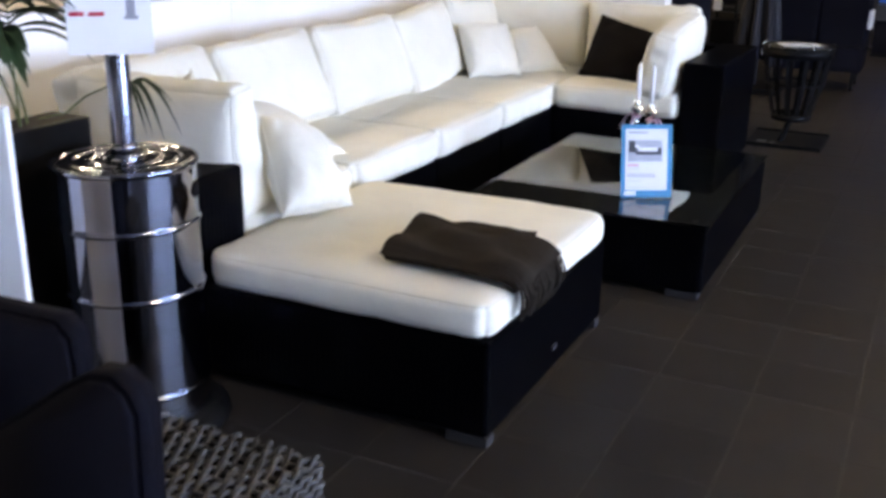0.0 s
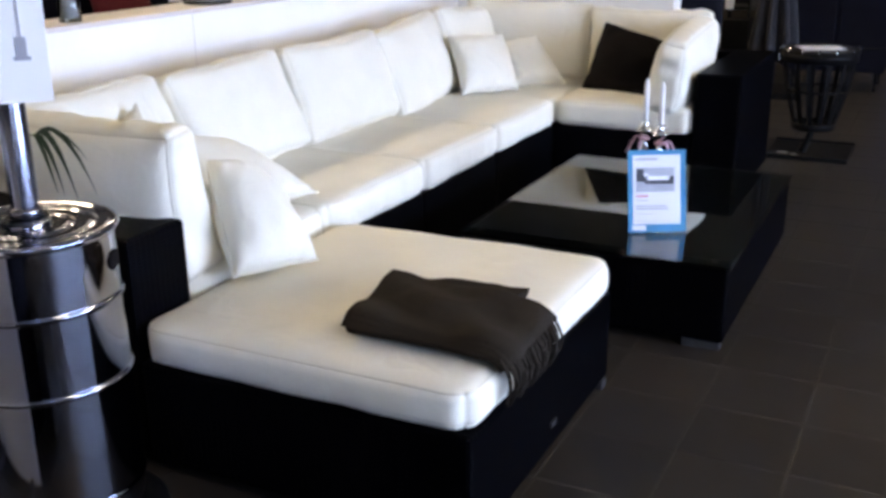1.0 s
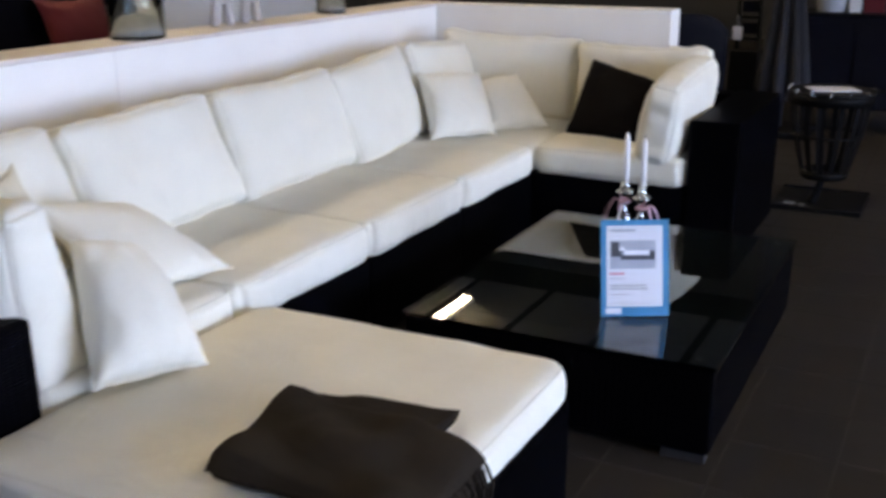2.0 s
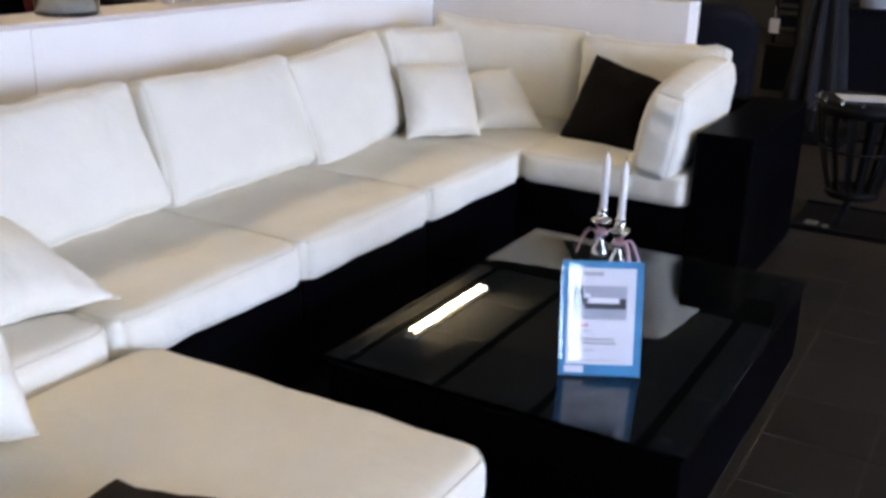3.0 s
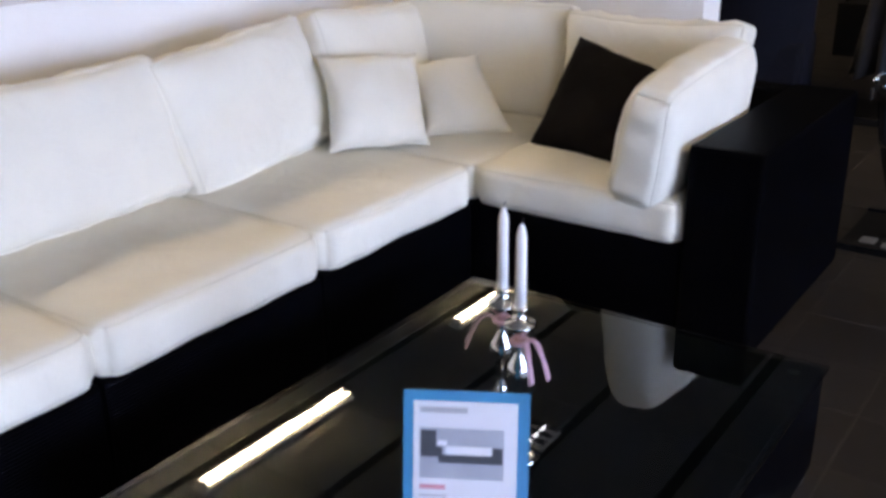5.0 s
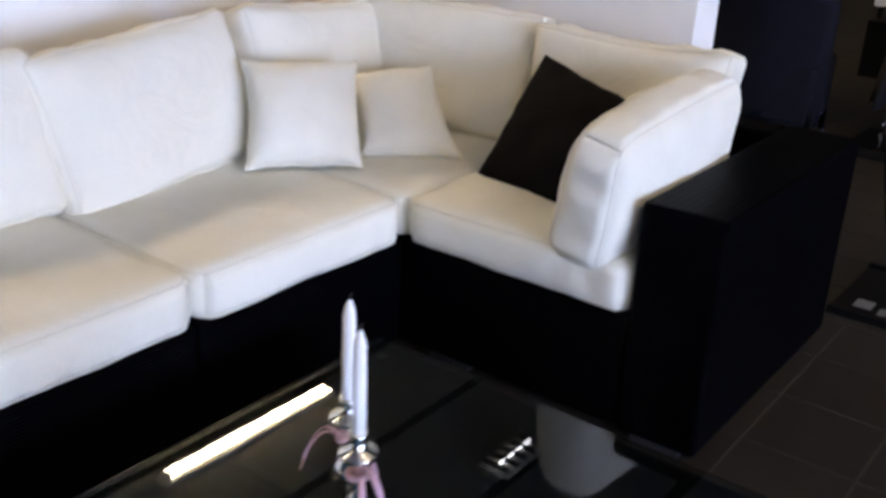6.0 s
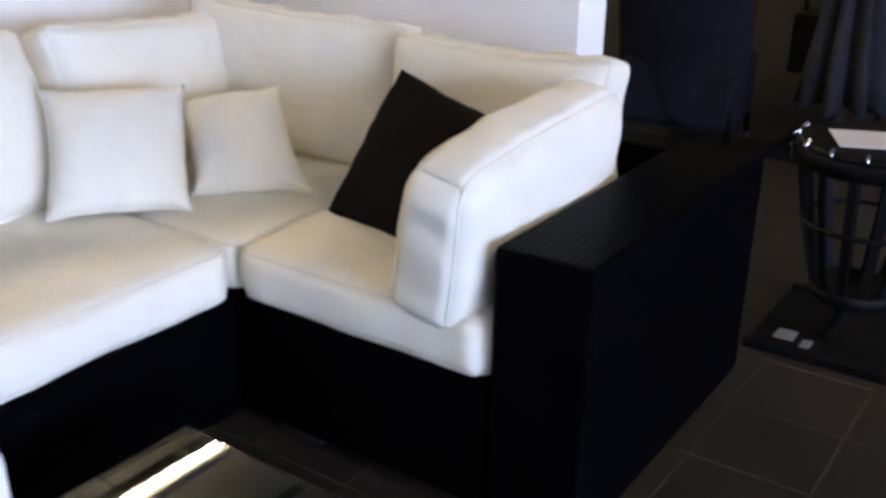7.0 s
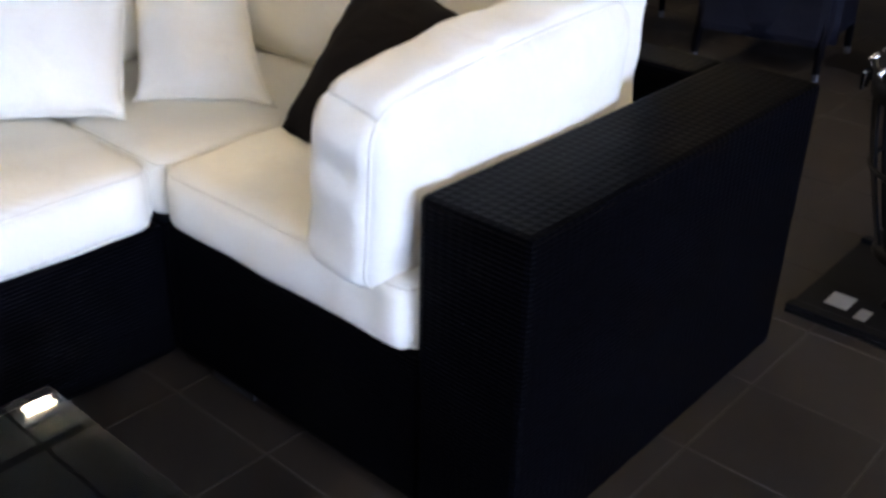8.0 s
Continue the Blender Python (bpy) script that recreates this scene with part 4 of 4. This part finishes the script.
# ---- fire basket ----
fb = thing("fire_basket", pose(-0.525, 7.0, 0), "black iron fire basket on a flat base plate", "fire basket")
part("base_plate", block(0.475, 0.53, 0.012, (0, 0, 0), 0.003), BLACK_STEEL, fb)
for y in (-0.245, 0.245):
    part("edge_bar", block(0.475, 0.035, 0.014, (0, y, 0.0121), 0.004), BLACK_STEEL, fb)
for x, y, sx, sy in ((-0.145, -0.135, 0.06, 0.075), (-0.075, -0.165, 0.03, 0.06)):
    part("sticker", block(sx, sy, 0.0008, (x, y, 0.0125), 0), STICKER, fb, "white paper sticker")
BX, BY = 0.01, -0.07
part("post", tube([(BX - 0.05, BY - 0.01, 0.012), (BX - 0.02, BY, 0.09), (BX, BY, 0.17)], [0.024, 0.020, 0.018], 10), BLACK_STEEL, fb)
part("bowl", turned([(0, 0.155), (0.115, 0.158), (0.128, 0.172), (0.128, 0.205), (0.118, 0.205), (0.11, 0.18), (0, 0.175)], 36, (BX, BY, 0)), BLACK_STEEL, fb, smooth=True)


def bar_at(z):
    s = (z - 0.20) / 0.44
    return 0.122 + 0.085 * math.sin(min(1, s) * 1.5)


def flat_bar(a, w=0.013, t=0.004):
    """A flat iron strip that follows the basket's swelling side."""
    bm = bmesh.new()
    d, side = Vector((math.cos(a), math.sin(a), 0)), Vector((-math.sin(a), math.cos(a), 0))
    prev = None
    for i in range(10):
        z = 0.20 + 0.43 * i / 9
        c = Vector((BX, BY, z)) + d * bar_at(z)
        row = [bm.verts.new(c + side * w * p + d * t * q) for p, q in ((-1, -1), (1, -1), (1, 1), (-1, 1))]
        if prev:
            for k in range(4):
                bm.faces.new((prev[k], prev[(k + 1) % 4], row[(k + 1) % 4], row[k]))
        else:
            bm.faces.new(row[::-1])
        prev = row
    bm.faces.new(prev)
    bmesh.ops.recalc_face_normals(bm, faces=bm.faces)
    return bm


for k in range(14):
    part("bar", flat_bar((k + 0.4) * math.tau / 14), BLACK_STEEL, fb)
for z, r in ((0.40, 0.0075), (0.63, 0.012)):
    rad = bar_at(z) + 0.004
    part("ring", tube([(BX + rad * math.cos(i * math.tau / 36), BY + rad * math.sin(i * math.tau / 36), z) for i in range(36)], r, 8, True), BLACK_STEEL, fb, smooth=True)
part("rim_band", turned([(0.207, 0.57), (0.214, 0.57), (0.218, 0.63), (0.210, 0.63), (0.207, 0.57)], 40, (BX, BY, 0)), BLACK_STEEL, fb, smooth=True)
part("grate", turned([(0, 0.632), (0.205, 0.632), (0.205, 0.640), (0, 0.640)], 36, (BX, BY, 0)), BLACK_STEEL, fb)
for a in (170, 195, 225, 250, 275, 300, 330, 20):
    d = Vector((math.cos(radians(a)), math.sin(radians(a)), 0))
    c = Vector((BX, BY, 0)) + d * 0.212
    part("clamp", tube([c + Vector((0, 0, 0.622)), c + d * 0.016 + Vector((0, 0, 0.638)), c + Vector((0, 0, 0.650))], 0.007, 8), SILVER, fb, "bright metal clamp", smooth=True)
part("latch", block(0.012, 0.03, 0.045, (BX - 0.222, BY - 0.06, 0.565), 0.004), SILVER, fb, "bright metal latch plate")
part("handle", tube([(BX + 0.2, BY + 0.02, 0.64), (BX + 0.30, BY + 0.02, 0.648), (BX + 0.41, BY + 0.02, 0.65)], 0.007, 8), BLACK_STEEL, fb)
part("handle_tip", tube([(BX + 0.41, BY + 0.02, 0.65), (BX + 0.432, BY + 0.02, 0.65)], 0.010, 8), SILVER, fb)
leaflet = thing("paper_leaflet", pose(-0.515, 6.93, 0.641, 0, 0, 24), "white paper leaflet lying on the fire basket", "paper")
part("sheet", block(0.25, 0.18, 0.003, (0, 0, 0), 0), PAPER, leaflet)

# ---- dark dining set and parasol at the back ----
def dining_chair(x, y, yaw):
    ob = thing("dining_chair", pose(x, y, 0, 0, 0, yaw), "dark navy covered dining chair with a high curved back", "chair", "dining chairs")
    part("seat", block(0.56, 0.54, 0.33, (0, 0, 0.13), 0.04), NAVY_COVER, ob)
    bm = bmesh.new()
    n_ = 10
    rows = []
    for s in (0, 1):
        g = []
        for j in range(9):
            z = 0.14 + 0.76 * j / 8
            g.append([bm.verts.new(((-0.30 + 0.6 * i / n_) * (1 + 0.06 * j / 8), -0.27 - 0.10 * (j / 8) ** 1.4 + 0.10 * (2 * i / n_ - 1) ** 2 + 0.035 * s, z - 0.13 * (2 * i / n_ - 1) ** 4 * (j / 8))) for i in range(n_ + 1)])
        rows.append(g)
        for j in range(8):
            for i in range(n_):
                bm.faces.new((g[j][i], g[j][i + 1], g[j + 1][i + 1], g[j + 1][i]))
    rim = [(0, i) for i in range(n_)] + [(j, n_) for j in range(8)] + [(8, i) for i in range(n_, 0, -1)] + [(j, 0) for j in range(8, 0, -1)]
    for p, q in zip(rim, rim[1:] + rim[:1]):
        bm.faces.new((rows[0][p[0]][p[1]], rows[0][q[0]][q[1]], rows[1][q[0]][q[1]], rows[1][p[0]][p[1]]))
    bmesh.ops.recalc_face_normals(bm, faces=bm.faces)
    part("backrest", bm, NAVY_COVER, ob, "dark navy cover", smooth=True)
    for sx in (1, -1):
        for sy in (1, -1):
            leg = part("leg", tube([(sx * 0.25, sy * 0.24, 0.36), (sx * 0.265, sy * 0.255, 0.03)], [0.022, 0.017], 8), RATTAN, ob)
            part("glide", tube([(sx * 0.265, sy * 0.255, 0.03), (sx * 0.266, sy * 0.256, 0.0)], 0.016, 8), ALU_FOOT, leg)
    return ob


dining_chair(-1.78, 8.78, 8)
dining_chair(-2.75, 8.75, -4)
dt = thing("dining_table", pose(-2.95, 9.75, 0), "dark dining table at the back of the showroom", "table")
part("top", block(1.9, 0.95, 0.04, (0, 0, 0.72), 0.008), DARK_PLASTIC, dt)
for sx in (1, -1):
    for sy in (1, -1):
        part("leg", block(0.08, 0.08, 0.72, (sx * 0.86, sy * 0.39, 0), 0.006), DARK_PLASTIC, dt)

ps = thing("folded_parasol", pose(-1.10, 9.0, 0), "closed charcoal parasol with hanging canvas folds", "parasol")
part("base", block(0.5, 0.5, 0.05, (0, 0, 0), 0.01), BLACK_STEEL, ps)
part("pole", tube([(0, 0, 0.05), (0, 0, 2.5)], 0.024, 12), ALU_FOOT, ps, smooth=True)
bm = bmesh.new()
rings = []
SEG = 64
for j in range(15):
    s = j / 14
    z = 2.42 - 2.14 * s
    ring = []
    for i in range(SEG):
        a = i * math.tau / SEG
        fold = 0.5 + 0.5 * math.cos(8 * a + 1.2 * math.sin(3 * s))
        r = (0.045 + 0.05 * s + 0.125 * max(0.0, (s - 0.55) / 0.45) ** 0.9) * (0.45 + 0.55 * fold ** 0.6) + 0.012 * noise.noise(Vector((a * 2, s * 3, 0)))
        ring.append(bm.verts.new((r * math.cos(a), r * math.sin(a), z - 0.05 * fold * s)))
    rings.append(ring)
for p, q in zip(rings, rings[1:]):
    for i in range(SEG):
        bm.faces.new((p[i], p[(i + 1) % SEG], q[(i + 1) % SEG], q[i]))
bmesh.ops.recalc_face_normals(bm, faces=bm.faces)
cn = part("canopy", bm, PARASOL, ps, "charcoal canvas folds", smooth=True)
mod = cn.modifiers.new("thickness", "SOLIDIFY")
mod.thickness = 0.003

rk = thing("black_rack", pose(-1.755, 11.0, 0), "narrow black ladder rack on a plinth with a white tag", "rack")
part("plinth", block(0.26, 0.30, 0.39, (0, 0, 0), 0.01), BLACK_STEEL, rk)
for x in (-0.095, 0.095):
    part("upright", block(0.03, 0.05, 1.3, (x, 0, 0.39), 0.004), BLACK_STEEL, rk)
for k in range(6):
    part("rung", block(0.16, 0.03, 0.03, (0, 0, 0.47 + 0.2 * k), 0.004), BLACK_STEEL, rk)
    part("back_slat", block(0.15, 0.012, 0.10, (0, 0.03, 0.53 + 0.2 * k), 0.003), DARK_PLASTIC, rk)
part("tag_cord", tube([(-0.10, -0.03, 0.70), (-0.095, -0.035, 0.60)], 0.003, 5), PAPER, rk)
part("hang_tag", block(0.085, 0.003, 0.125, (-0.095, -0.035, 0.475), 0.001), PAPER, rk, "white hang tag")

cb = thing("barbecue_cabinet", pose(-0.665, 9.58, 0), "black closed barbecue cabinet on castors", "barbecue")
part("body", block(0.77, 0.55, 0.69, (0, 0, 0.16), 0.02), DARK_PLASTIC, cb)
part("top", block(0.80, 0.57, 0.018, (0, 0, 0.8505), 0.005), BLACK_STEEL, cb)
for x in (-0.195, 0.195):
    part("door", block(0.36, 0.014, 0.60, (x, -0.283, 0.20), 0.006), DARK_PLASTIC, cb)
for sx in (1, -1):
    for sy in (1, -1):
        part("castor_stem", block(0.03, 0.03, 0.09, (sx * 0.32, sy * 0.2, 0.075), 0.003), BLACK_STEEL, cb)
        part("castor", tube([(sx * 0.32 - 0.012, sy * 0.2, 0.045), (sx * 0.32 + 0.012, sy * 0.2, 0.045)], 0.045, 14), BLACK_STEEL, cb)
part("side_tray", block(0.035, 0.20, 0.15, (0.404, -0.16, 0.53), 0.008), WHITE_ENAMEL, cb, "white folded side tray")
bucket = thing("metal_bucket", pose(-0.86, 9.45, 0.869), "pale grey metal bucket on the barbecue cabinet", "bucket")
part("body", turned([(0, 0), (0.105, 0), (0.135, 0.28), (0.140, 0.285), (0.128, 0.285), (0.10, 0.012), (0, 0.012)], 28), WHITE_ENAMEL, bucket, smooth=True)
part("handle", tube([(0.135 * math.cos(i * math.pi / 10), -0.03, 0.275 + 0.10 * math.sin(i * math.pi / 10)) for i in range(11)], 0.004, 6), SILVER, bucket, smooth=True)
carton = thing("white_carton", pose(-0.69, 9.42, 0.869), "narrow white carton beside the metal bucket", "box")
part("body", block(0.085, 0.10, 0.24, (0, 0, 0), 0.004), WHITE_ENAMEL, carton)
part("lid_flap", block(0.087, 0.102, 0.03, (0, 0, 0.2405), 0.003), CARD, carton)
crate = thing("red_box", pose(-0.56, 9.45, 0.869), "deep red cardboard box on the barbecue cabinet", "box")
part("body", block(0.14, 0.16, 0.20, (0, 0, 0), 0.005), RED_CLOTH, crate)
part("lid", block(0.15, 0.17, 0.05, (0, 0, 0.2005), 0.005), RED_CLOTH, crate)
bl = thing("blue_display_stand", pose(0.215, 12.2, 0), "tall blue display stand with a grey shelf front", "display stand")
part("panel", block(1.17, 0.06, 1.0, (0, 0, 0.545), 0.01), BLUE_PAINT, bl)
part("shelf_front", block(1.17, 0.40, 0.165, (0, -0.1, 0.375), 0.01), ALU_FOOT, bl, "grey metal shelf front")
part("cupboard", block(1.17, 0.36, 0.34, (0, -0.1, 0.03), 0.01), DARK_PLASTIC, bl)
part("foot", block(1.17, 0.4, 0.03, (0, -0.1, 0), 0.005), BLACK_STEEL, bl)

lv = thing("louvre_light", pose(-4.05, 10.2, TOP - 0.075), "small louvred ceiling light", "ceiling light")
part("housing", block(0.32, 0.62, 0.04, (0, 0, 0.005), 0.006), WHITE_PAINT, lv)
part("tube", tube([(0, -0.28, -0.008), (0, 0.28, -0.008)], 0.016, 10), COOL_TUBE, lv, smooth=True)
for k in range(5):
    part("slat", block(0.30, 0.006, 0.05, (0, -0.28 + 0.14 * k, -0.048), 0.001), ALU_FOOT, lv)

# ---- floor: square tiles in light joints ----
floor = part("floor", span(X0, X1, Y0, Y1, -0.12, -0.0014, 0), GROUT)
tagged(floor, "dark grey square floor tiles with pale joints", "floor", kind="structure")
PX, PY, JOINT = 0.302, 0.302, 0.005
GX, GY = -0.370, 2.76


def tile_mesh():
    bm = block(PX - JOINT, PY - JOINT, 0.012, (0, 0, -0.012), 0.0012, seg=1)
    me = bpy.data.meshes.new("tile")
    bm.to_mesh(me)
    bm.free()
    me.materials.append(TILE)
    return me


TILE_MESH = tile_mesh()
verts, faces = [], []
rng = random.Random(8)
for i in range(-30, 26):
    for j in range(-25, 45):
        cx, cy = GX + (i + 0.5) * PX, GY + (j + 0.5) * PY
        if not (X0 < cx + PX / 2 and cx - PX / 2 < X1 and Y0 < cy + PY / 2 and cy - PY / 2 < Y1):
            continue
        dz = rng.uniform(-0.0005, 0.0005)
        if -1.9 < cx < 1.0 and 0.4 < cy < 9.4:
            t = new("tile", TILE_MESH)
            t.parent = floor
            t.location = (cx, cy, dz)
        else:
            n0 = len(verts)
            hx, hy = (PX - JOINT) / 2, (PY - JOINT) / 2
            verts += [(cx + sx * (hx - e), cy + sy * (hy - e), z) for z, e in ((-0.006, 0), (-0.0012 + dz, 0), (dz, 0.0012)) for sx, sy in ((-1, -1), (1, -1), (1, 1), (-1, 1))]
            for lv in (0, 4):
                faces += [(n0 + lv + k, n0 + lv + (k + 1) % 4, n0 + lv + 4 + (k + 1) % 4, n0 + lv + 4 + k) for k in range(4)]
            faces.append((n0 + 8, n0 + 9, n0 + 10, n0 + 11))
me = bpy.data.meshes.new("far_tiles")
me.from_pydata(verts, [], faces)
me.materials.append(TILE)
rest = new("far_tiles", me)
rest.parent = floor
tagged(rest, kind="stuff")
